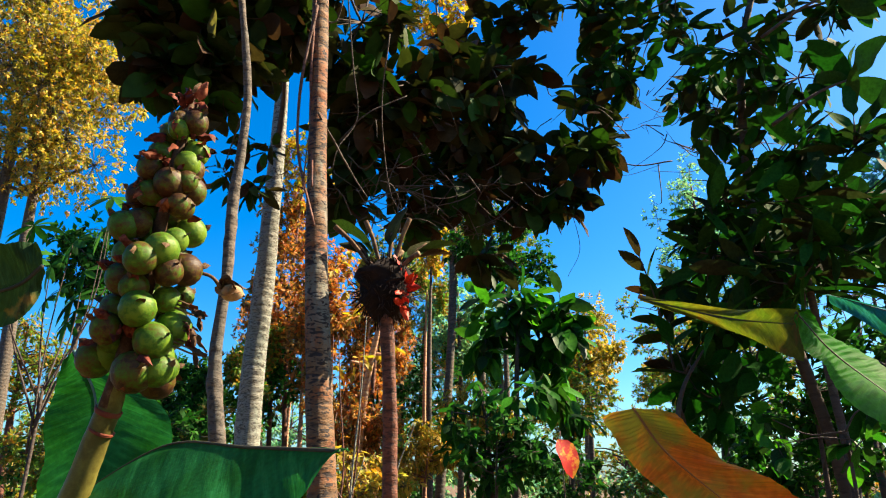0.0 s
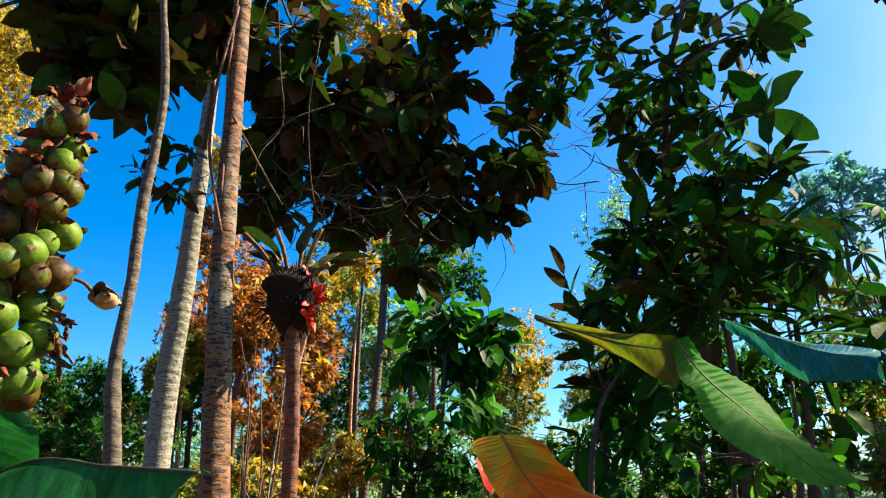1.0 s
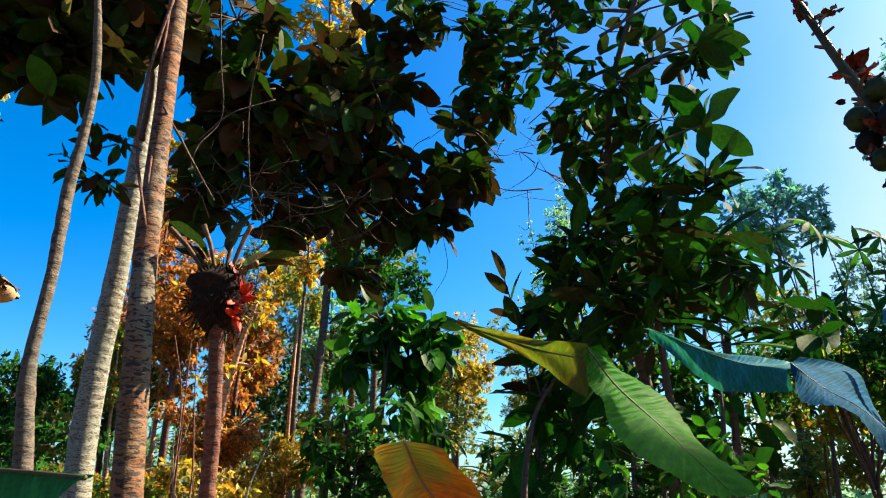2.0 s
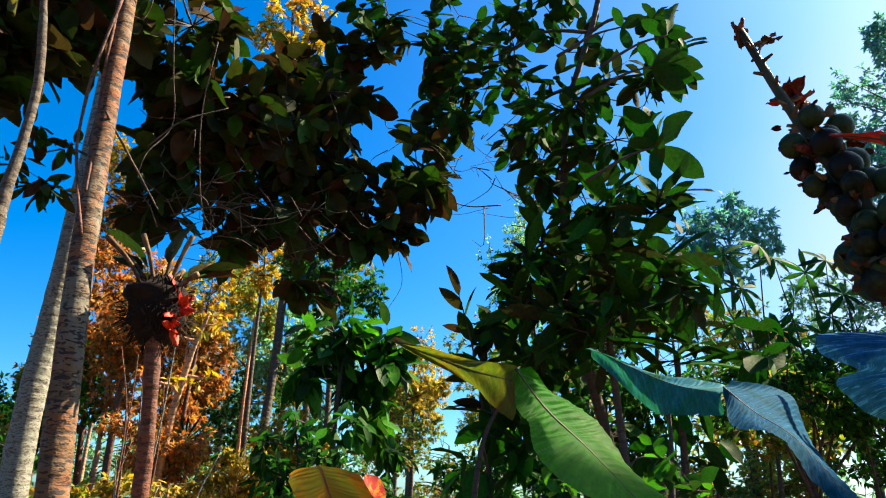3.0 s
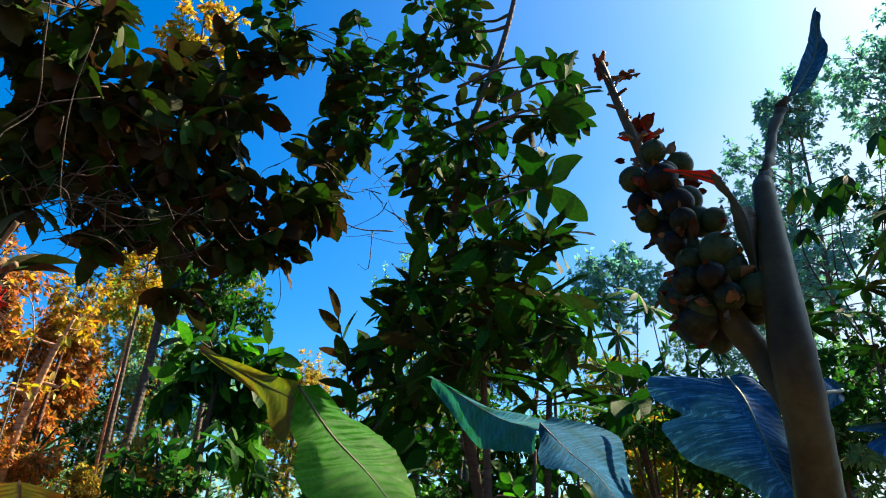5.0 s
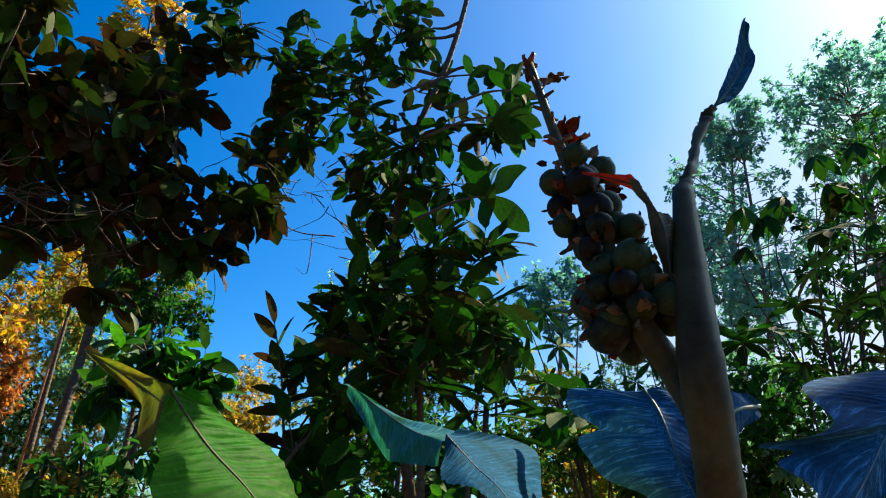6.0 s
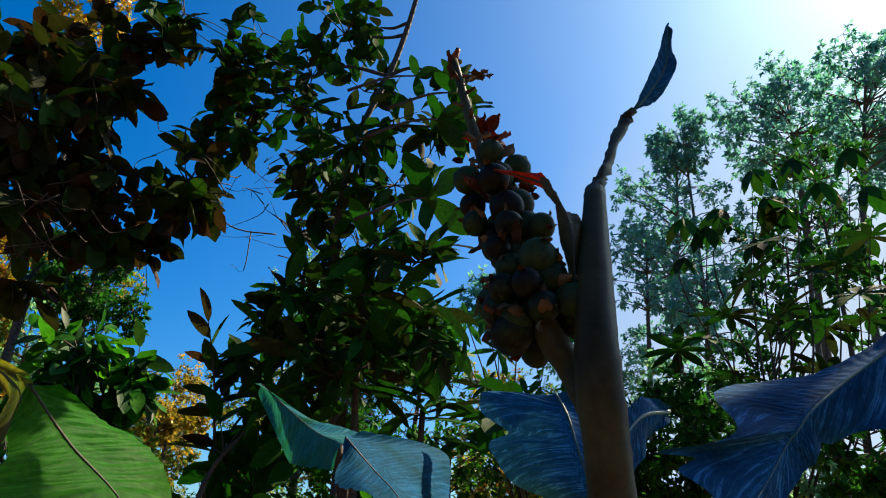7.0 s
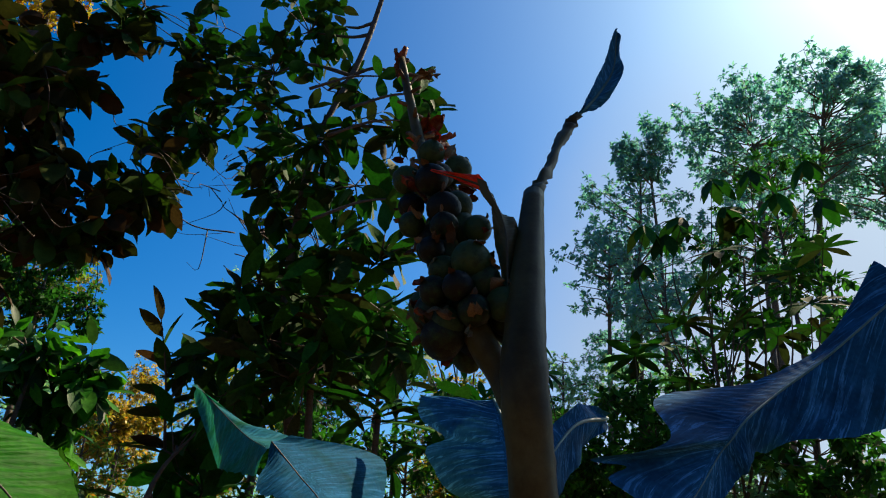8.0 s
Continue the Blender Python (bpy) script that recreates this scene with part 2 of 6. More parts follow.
COOL = leaf_material("cool_leaf", [(0.12, 0.32, 0.22), (0.17, 0.40, 0.28), (0.22, 0.46, 0.22), (0.10, 0.26, 0.21), (0.30, 0.40, 0.18)], 0.55, 0.65, (1.0, 1.1, 0.85))
# pale blue-greens put the distance haze into the far leaves' colour
HAZED = leaf_material("hazed_far_leaf", [(0.10, 0.30, 0.31), (0.15, 0.37, 0.41), (0.10, 0.40, 0.17), (0.08, 0.25, 0.29), (0.21, 0.42, 0.41), (0.14, 0.38, 0.22)], 0.6, 0.65, (0.95, 1.05, 1.05))
YELLOW = leaf_material("yellow_leaf", [(0.50, 0.36, 0.02), (0.60, 0.40, 0.03), (0.35, 0.36, 0.03), (0.45, 0.16, 0.03)], 0.5, 0.5)
BARK_WHITE = bark_material("pale_bark", (0.235, 0.225, 0.18), (0.055, 0.045, 0.035), (0.15, 0.155, 0.115), 0.54, 18.0, 4.0, (0.17, 0.19, 0.155), 0.85)
BARK_BROWN = bark_material("ringed_bark", (0.145, 0.072, 0.027), (0.014, 0.007, 0.005), (0.20, 0.056, 0.012), 0.48, 20.0, 7.0, (0.13, 0.132, 0.10), 0.95)
BARK_THIN = bark_material("grey_bark", (0.115, 0.085, 0.06), (0.03, 0.022, 0.016), (0.18, 0.165, 0.12), 0.58, 24.0, 12.0, (0.07, 0.066, 0.055), 0.8)
BARK_DARK = bark_material("dark_bark", (0.06, 0.04, 0.03), (0.025, 0.018, 0.012), (0.10, 0.08, 0.055), 0.6, 20.0, 8.0)
BARK_RED = bark_material("reddish_bark", (0.16, 0.052, 0.026), (0.03, 0.012, 0.008), (0.26, 0.16, 0.11), 0.58, 20.0, 8.0, (0.10, 0.045, 0.03), 0.7)
BARK_PINK = bark_material("pinkish_bark", (0.46, 0.24, 0.13), (0.12, 0.05, 0.03), (0.55, 0.38, 0.24), 0.56, 20.0, 8.0)
# dark browns in the mottling double as the fruits' shaded sides
FRUIT = skin_material("fruit_skin", [(0.035, 0.014, 0.005), (0.075, 0.036, 0.006), (0.060, 0.080, 0.005), (0.050, 0.125, 0.006), (0.11, 0.18, 0.010)], 1.3, 0.5, 0.335, 0.645, relief=0.45, vary=0.28)
# the fruit skin again, darkened in colour for the plant seen against the light
FRUIT_BACKLIT = skin_material("backlit_fruit_skin", [(0.008, 0.005, 0.003), (0.012, 0.011, 0.005), (0.016, 0.027, 0.008), (0.028, 0.044, 0.013)], 1.5, 0.5, 0.33, 0.62, vary=0.35, spec=0.14)
BRACT = skin_material("bract_skin", [(0.05, 0.010, 0.006), (0.13, 0.020, 0.010), (0.22, 0.065, 0.026)], 3.0, 0.65)
DRY = skin_material("dry_husk", [(0.03, 0.014, 0.008), (0.08, 0.04, 0.02), (0.19, 0.12, 0.06)], 30.0, 0.8)
STALK = skin_material("stalk_skin", [(0.09, 0.075, 0.015), (0.15, 0.13, 0.025), (0.20, 0.19, 0.045)], 18.0, 0.5)
# sheath browns lowered as well, since that stem is backlit
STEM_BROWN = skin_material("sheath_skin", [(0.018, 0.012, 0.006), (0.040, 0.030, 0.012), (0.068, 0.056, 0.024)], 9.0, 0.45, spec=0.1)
SCARLET = skin_material("scarlet_skin", [(0.20, 0.01, 0.006), (0.45, 0.02, 0.01), (0.62, 0.06, 0.015)], 30.0, 0.5)
BLADE_GREEN = blade_material("green_blade", (0.020, 0.16, 0.008), (0.050, 0.22, 0.012), 0.6, 0.55, worn=0.66, spec=0.06, streak=0.2, vein_glint=0.2)
# green blade toned down in colour for leaves that lie in shade
BLADE_GREEN_SHADED = blade_material("shaded_green_blade", (0.010, 0.09, 0.014), (0.016, 0.15, 0.05), 0.45, 0.5, worn=0.74, spec=0.1, streak=0.4)
# the blues stand in for sky reflected on shaded leaf undersides
BLADE_SKY_TINT = blade_material("sky_tinted_blade", (0.010, 0.060, 0.125), (0.022, 0.125, 0.26), 0.05, 0.7, worn=0.78, spec=0.02, streak=0.9, vein_glint=0.95)
BLADE_SKY_SHADE = blade_material("sky_shade_blade", (0.007, 0.036, 0.080), (0.012, 0.085, 0.19), 0.08, 0.75, worn=0.8, spec=0.02, streak=0.9, vein_glint=0.95)
BLADE_SKYLIT = blade_material("skylit_blade", (0.004, 0.055, 0.085), (0.007, 0.085, 0.20), 0.25, 0.75, worn=0.76, spec=0.02, streak=0.4, vein_glint=0.4)
BLADE_TEAL = blade_material("teal_blade", (0.010, 0.12, 0.055), (0.016, 0.16, 0.25), 0.4, 0.55, worn=0.72, spec=0.15, streak=0.5, vein_glint=0.25)
BLADE_DARK = blade_material("dark_blade", (0.012, 0.035, 0.010), (0.02, 0.05, 0.015), 0.1, 0.6, spec=0.08)
BLADE_OLIVE = blade_material("olive_blade", (0.05, 0.085, 0.008), (0.11, 0.085, 0.010), 0.6, spots=(0.24, 0.045, 0.015), worn=0.60, spec=0.08)
BLADE_ORANGE = blade_material("orange_blade", (0.70, 0.10, 0.006), (0.50, 0.24, 0.02), 0.6, spots=(0.22, 0.24, 0.03), worn=0.52, spec=0.15)
HUSK = skin_material("pale_petal", [(0.20, 0.10, 0.045), (0.32, 0.19, 0.09), (0.42, 0.29, 0.16)], 30.0, 0.7)
SCARLET_THIN = leaf_material("scarlet_bract", [(0.62, 0.03, 0.01), (0.70, 0.06, 0.015)], 0.5, 0.5, (1.0, 0.6, 0.4))
BLADE_RED = skin_material("dead_leaf", [(0.28, 0.004, 0.002), (0.34, 0.008, 0.003), (0.45, 0.19, 0.006)], 1.6, 0.7, 0.49, 0.64)
RIB_TAN = skin_material("tan_rib_skin", [(0.26, 0.08, 0.015), (0.36, 0.15, 0.03)], 25.0, 0.6)
NEST = skin_material("nest_fibre", [(0.006, 0.004, 0.003), (0.014, 0.008, 0.006), (0.03, 0.016, 0.010)], 20.0, 0.9)
RIB_DARK = skin_material("dark_rib_skin", [(0.03, 0.03, 0.02), (0.06, 0.05, 0.03)], 25.0, 0.6)
RIB = skin_material("rib_skin", [(0.05, 0.11, 0.10), (0.08, 0.17, 0.16)], 25.0, 0.45)

m_ground, gt, gs, _ = material("leaf_litter")
g_place = gt.nodes.new("ShaderNodeTexCoord")
g_big = node(gt, "ShaderNodeTexNoise", Scale=0.8, Detail=8.0, Roughness=0.7)
g_small = node(gt, "ShaderNodeTexVoronoi", Scale=14.0)
for n in (g_big, g_small):
    gt.links.new(g_place.outputs["Object"], n.inputs["Vector"])
g_leaf = node(gt, "ShaderNodeTexVoronoi", Scale=26.0)
g_fine = node(gt, "ShaderNodeTexNoise", Scale=60.0, Detail=5.0, Roughness=0.7)
for n in (g_leaf, g_fine):
    gt.links.new(g_place.outputs["Object"], n.inputs["Vector"])
g_base = ramp(gt, g_big.outputs["Fac"], [(0.3, (0.07, 0.05, 0.03)), (0.5, (0.15, 0.095, 0.05)), (0.62, (0.09, 0.075, 0.035)), (0.72, (0.05, 0.09, 0.025))])
g_tone = ramp(gt, g_leaf.outputs["Color"], [(0.2, (0.35, 0.33, 0.32)), (0.45, (0.9, 0.8, 0.7)), (0.6, (1.3, 1.0, 0.7)), (0.8, (0.7, 0.85, 0.5))])
g_base = mixed(gt, 0.85, g_base, g_tone, "MULTIPLY")
g_base = mixed(gt, 0.6, g_base, ramp(gt, g_fine.outputs["Fac"], [(0.35, (0.55, 0.55, 0.55)), (0.65, (1.3, 1.3, 1.3))]), "MULTIPLY")
gt.links.new(mixed(gt, 0.4, g_base, ramp(gt, g_small.outputs["Distance"], [(0.1, (0.5, 0.45, 0.4)), (0.6, (1.2, 1.1, 0.9))]), "MULTIPLY"), gs.inputs["Base Color"])
gs.inputs["Roughness"].default_value = 0.95
bumped(gt, gs, g_leaf.outputs["Distance"], 0.5, 0.02)


# ---------------------------------------------------------------- building tools
def mesh_data(name, verts, faces, mat, smooth=True, uv=None):
    me = bpy.data.meshes.new(name)
    me.from_pydata([tuple(map(float, v)) for v in verts], [], [tuple(int(i) for i in f) for f in faces])
    me.materials.append(mat)
    if smooth:
        me.polygons.foreach_set("use_smooth", [True] * len(me.polygons))
    if uv is not None:
        layer = me.uv_layers.new(name="along")
        loops = np.empty(len(me.loops), dtype=np.int32)
        me.loops.foreach_get("vertex_index", loops)
        layer.data.foreach_set("uv", np.asarray(uv, float)[loops].ravel())
    me.update()
    return me


def part(name, me, parent, label="", m=None, kind=""):
    ob = new(name, me)
    ob.parent = parent
    if m is not None:
        ob.matrix_local = m
    return tagged(ob, label, kind=kind)


def thing(name, at, label, category, group="", kind=""):
    ob = new(name)
    ob.location = at
    ob.empty_display_size = 0.1
    return tagged(ob, label, category, group, kind)


def spline(points, count):
    """Points along a smooth curve through the given ones."""
    p = np.array(points, float)
    if len(p) == 2:
        return p[0] + (p[1] - p[0]) * np.linspace(0, 1, count)[:, None]
    q = np.vstack([2 * p[0] - p[1], p, 2 * p[-1] - p[-2]])
    at = np.linspace(0, len(p) - 1 - 1e-9, count)
    k, u = at.astype(int), (at % 1)[:, None]
    a, b, c, d = q[k], q[k + 1], q[k + 2], q[k + 3]
    return 0.5 * (2 * b + (c - a) * u + (2 * a - 5 * b + 4 * c - d) * u**2 + (3 * b - a - 3 * c + d) * u**3)


def unit(v):
    v = np.asarray(v, float)
    return v / np.maximum(np.linalg.norm(v, axis=-1, keepdims=True), 1e-9)


def tube(points, radii, sides=10, steps=None, rough=0.0, seed=0, flat=1.0, offset=0):
    """A tapered, slightly uneven tube with closed ends: vertices and faces."""
    steps = steps or (len(points) * 4)
    line = spline(points, steps)
    wide = np.interp(np.linspace(0, 1, steps), np.linspace(0, 1, len(radii)), radii)
    ahead = unit(np.gradient(line, axis=0))
    side = unit(np.cross(ahead[0], (0.3, 0.9, 0.2)))
    rng = np.random.default_rng(seed)
    lumps = rng.normal(0, 1, (steps, sides))
    if rough:
        lumps = (lumps + np.roll(lumps, 1, 0) + np.roll(lumps, -1, 0) + np.roll(lumps, 1, 1)) / 2.2
    verts = []
    for n in range(steps):
        side = unit(side - ahead[n] * (side @ ahead[n]))
        other = np.cross(ahead[n], side)
        for k in range(sides):
            a = 2 * math.pi * k / sides
            verts.append(line[n] + wide[n] * (1 + rough * lumps[n, k]) * (side * math.cos(a) + other * math.sin(a) * flat))
    faces = [(offset + n * sides + k, offset + n * sides + (k + 1) % sides, offset + (n + 1) * sides + (k + 1) % sides, offset + (n + 1) * sides + k)
             for n in range(steps - 1) for k in range(sides)]
    faces.append(tuple(offset + k for k in reversed(range(sides))))
    faces.append(tuple(offset + (steps - 1) * sides + k for k in range(sides)))
    return verts, faces


def relative(points, at):
    return np.asarray(points, float) - np.asarray(at, float)


def leaf_shape(rows=5, width=0.4, peak=0.45, droop=0.15, fold=0.12, wave=0.0):
    """A leaf one long along +y, base at the origin, upper face +z: vertices and faces."""
    verts, faces = [], []
    for n in range(rows + 1):
        u = n / rows
        w = width / 2 * math.sin(math.pi * u ** (math.log(0.5) / math.log(peak))) ** 0.62 if 0 < n < rows else width * 0.03
        z = -droop * u * u
        ripple = wave * math.sin(9 * u)
        verts += [(-w, u, z + fold * w + ripple * w), (0, u, z), (w, u, z + fold * w - ripple * w)]
    for n in range(rows):
        for k in (0, 1):
            a = 3 * n + k
            faces.append((a, a + 1, a + 4, a + 3))
    return np.array(verts), np.array(faces)


def leaf_frames(rng, direction, tilt=0.5):
    """Turns for leaves that point along the given directions, faces roughly upward."""
    y = unit(direction)
    up = np.array([0, 0, 1.0]) + rng.normal(0, tilt, y.shape)
    x = unit(np.cross(y, up))
    return np.stack([x, y, np.cross(x, y)], -1)


def kite(width):
    """A small four-cornered leaf for crowns far off."""
    return np.array([(0, 0, 0), (width / 2, 0.45, 0.06), (0, 1, -0.1), (-width / 2, 0.45, 0.06)], float), np.array([(0, 1, 2, 3)])


def many_leaves(name, shape, places, turns, sizes, mat):
    verts, faces = shape
    world_verts = np.einsum("nij,vj->nvi", turns, verts) * sizes[:, None, None] + places[:, None, :]
    count = len(verts)
    all_faces = faces[None] + (np.arange(len(places)) * count)[:, None, None]
    me = bpy.data.meshes.new(name)
    flat_v, flat_f = world_verts.reshape(-1, 3), all_faces.reshape(-1, 4)
    me.vertices.add(len(flat_v))
    me.vertices.foreach_set("co", flat_v.ravel())
    me.loops.add(flat_f.size)
    me.loops.foreach_set("vertex_index", flat_f.ravel().astype(np.int32))
    me.polygons.add(len(flat_f))
    me.polygons.foreach_set("loop_start", np.arange(0, flat_f.size, 4, dtype=np.int32))
    me.polygons.foreach_set("use_smooth", [True] * len(flat_f))
    me.materials.append(mat)
    me.update(calc_edges=True)
    me.validate()
    return me


def ball_points(rng, count, hollow=0.4):
    p = unit(rng.normal(0, 1, (count, 3)))
    return p * (hollow + (1 - hollow) * rng.random((count, 1)) ** 0.6)


def spray(rng, centre, radius, twigs, per, length, droop=0.35, hollow=0.35, spread=(35, 85)):
    """Twigs that reach out from a clump's centre, each with a whorl of leaves: twig ends, leaf places, directions and sizes."""
    radius = np.broadcast_to(np.asarray(radius, float), (3,))
    ends = np.asarray(centre) + ball_points(rng, twigs, hollow) * radius
    out = unit(ends - np.asarray(centre) + rng.normal(0, 0.25, ends.shape) * radius + (0, 0, 0.15 * radius[2]))
    a = unit(np.cross(out, rng.normal(0, 1, out.shape)))
    b = np.cross(out, a)
    angle = rng.random((twigs, per)) * 0.6 + np.arange(per) * 2.4
    lean = np.radians(rng.uniform(*spread, (twigs, per)))
    lean[:, 0] *= 0.25
    direction = (out[:, None] * np.cos(lean)[..., None] + (a[:, None] * np.cos(angle)[..., None] + b[:, None] * np.sin(angle)[..., None]) * np.sin(lean)[..., None])
    direction = direction + np.array([0, 0, -droop]) * rng.random((twigs, per, 1)) * 2
    back = rng.random((twigs, per, 1)) * length * 0.9
    back[:, 0] = 0
    places = ends[:, None] - out[:, None] * back
    sizes = length * rng.uniform(0.6, 1.15, twigs * per)
    return ends, places.reshape(-1, 3), direction.reshape(-1, 3), sizes


def joined(pieces):
    verts, faces = [], []
    for v, f in pieces:
        faces += [tuple(i + len(verts) for i in face) for face in f]
        verts += list(v)
    return verts, faces


def limb(trunk_line, trunk_radius, target, rng, thick):
    """A limb that leaves the trunk below its target and bends up to it."""
    low = [n for n in range(len(trunk_line)) if trunk_line[n][2] < target[2] - 0.15 * np.linalg.norm(trunk_line[n][:2] - target[:2])]
    n = low[-1] if low else len(trunk_line) // 2
    start = trunk_line[n]
    middle = start + (target - start) * 0.5 + rng.normal(0, 0.06, 3) * np.linalg.norm(target - start) + (0, 0, 0.05 * np.linalg.norm(target - start))
    r = min(thick, trunk_radius[n] * 0.6)
    return [start, middle, target], [r, r * 0.65, r * 0.3]


def fork_limb(forks, target, rng, thick):
    """A limb from the nearest fork (place, thickness) out to a target, bowed a little."""
    far = [np.linalg.norm(target - p) + 0.8 * max(0.0, p[2] - target[2]) for p, _ in forks]
    start, r0 = forks[int(np.argmin(far))]
    gap = np.linalg.norm(target - start)
    bow = rng.normal(0, 0.1, 3) * gap + (0, 0, 0.06 * gap)
    r = min(thick, r0 * 0.75)
    return [start, start + (target - start) * 0.35 + bow, start + (target - start) * 0.7 + bow * 0.6, target], [r, r * 0.8, r * 0.65, r * 0.5]


def broad_tree(name, label, trunk, radii, clumps, bark, leaf_mat, length, seed, width=0.42, per=6, shown=300, droop=0.4, thick=0.03,
               sides=14, rough=0.05, limbs=True, tilt=0.5, leaf_rows=5, peak=0.48, spread=(35, 85), limb_bark=None, share=1.0, airy=99.0):
    """A tree: trunk, limbs to each clump, twigs, and leaves. clumps: centre, radius, number of twigs."""
    rng = np.random.default_rng(seed)
    base = np.array(trunk[0], float)
    tree = thing(name, base, label, "tree")
    v, f = tube(relative(trunk, base), radii, sides, len(trunk) * 6, rough, seed)
    part("trunk", mesh_data("trunk", v, f, bark), tree)
    line = spline(trunk, 40)
    wide = np.interp(np.linspace(0, 1, 40), np.linspace(0, 1, len(radii)), radii)
    places, directions, sizes, twig_tubes = [], [], [], []
    forks = [(line[n], wide[n]) for n in range(24, 40)]
    for centre, radius, twigs in clumps:
        if centre[2] > airy:
            twigs, radius = twigs * 0.88, radius * 1.22
        twigs = max(2, round(twigs * share))
        centre = np.array(centre, float)
        if limbs:
            pts, rad = fork_limb(forks, centre, rng, thick)
            lv, lf = tube(relative(pts, base), rad, 7, 14, 0.08, seed)
            part("limb", mesh_data("limb", lv, lf, limb_bark or bark), tree)
            forks.append((centre, rad[-1]))
        e, p, d, s = spray(rng, centre, radius, twigs, per, length, droop, spread=spread)
        for end in e:
            middle = (centre + end) / 2 + rng.normal(0, 0.05, 3) * np.linalg.norm(end - centre)
            twig_tubes.append(tube(relative([centre, middle, end], base), [length * 0.03, length * 0.02, length * 0.008], 4, 5))
        places.append(p), directions.append(d), sizes.append(s)
    part("twigwork", mesh_data("twigwork", *joined(twig_tubes), limb_bark or bark), tree, kind="stuff")
    places, directions, sizes = np.concatenate(places) - base, np.concatenate(directions), np.concatenate(sizes)
    turns = leaf_frames(rng, directions, tilt)
    shapes = [leaf_shape(leaf_rows, width * w, peak, d, 0.25, wv) for w, d, wv in ((1.0, 0.12, 0.1), (0.85, 0.25, 0.2), (1.12, 0.05, 0.15))]
    order = rng.permutation(len(places))
    single, rest = order[:shown], order[shown:]
    data = [mesh_data("leaf", s[0], s[1], leaf_mat) for s in shapes]
    for n, i in enumerate(single):
        m = Matrix.Translation(places[i]) @ Matrix(turns[i].tolist()).to_4x4() @ Matrix.Scale(float(sizes[i]), 4)
        part("leaf", data[n % 3], tree, m=m)
    if len(rest):
        part("foliage", many_leaves("foliage", shapes[0], places[rest], turns[rest], sizes[rest], leaf_mat), tree, kind="stuff")
    return tree


def far_tree(name, label, crown, radius, leaves, length, leaf_mat, bark, seed, trunk_width=0.12, lean=0.0, group="", category="tree",
             lobes=0, width=0.4, spread=0.28, base=None, droop=0.3):
    """A tree farther off: a trunk with limbs to many lobes, each a cloud of small leaves with gaps between."""
    rng = np.random.default_rng(seed)
    if not lobes:
        lobes, leaves = 34, leaves * 0.5
    leaves, length = int(leaves * 4.2), length * 0.54
    crown, radius = np.array(crown, float), np.broadcast_to(np.asarray(radius, float), (3,))
    foot = np.array(base, float) if base is not None else np.array([crown[0] - lean, crown[1], 0.0])
    tree = thing(name, foot, label, category, group)
    top = crown + (0, 0, radius[2] * 0.5)
    knee = foot * 0.5 + top * 0.5 + np.append(rng.normal(0, 0.02, 2), 0) * np.linalg.norm(top - foot)
    v, f = tube(relative([foot, knee, top], foot), [trunk_width, trunk_width * 0.75, trunk_width * 0.2], 8, 14, 0.06, seed)
    part("trunk", mesh_data("trunk", v, f, bark), tree)
    line, wide = spline([foot, knee, top], 30), np.linspace(trunk_width, trunk_width * 0.2, 30)
    centres = crown + ball_points(rng, lobes, 0.35) * radius * 0.8
    pieces = []
    for c in centres:
        pts, rad = limb(line, wide, c, rng, trunk_width * 0.4)
        pieces.append(tube(relative(pts, foot), rad, 5, 8))
    places, directions = [], []
    per = max(4, leaves // lobes)
    for c in centres:
        size = radius * spread * rng.uniform(0.7, 1.25)
        twigs = max(2, per // 9)
        e, p, d, _ = spray(rng, c, size, twigs, 9, length, droop, 0.25)
        for end in e[::3]:
            pieces.append(tube(relative([c, end], foot), [length * 0.06, length * 0.03], 3, 2))
        places.append(p), directions.append(d)
    part("branching", mesh_data("branching", *joined(pieces), bark), tree, kind="stuff")
    places, directions = np.concatenate(places) - foot, np.concatenate(directions)
    turns = leaf_frames(rng, directions, 0.6)
    shape = kite(width * 1.25)
    part("crown", many_leaves("crown", shape, places, turns, length * rng.uniform(0.6, 1.2, len(places)), leaf_mat), tree, kind="stuff")
    return tree


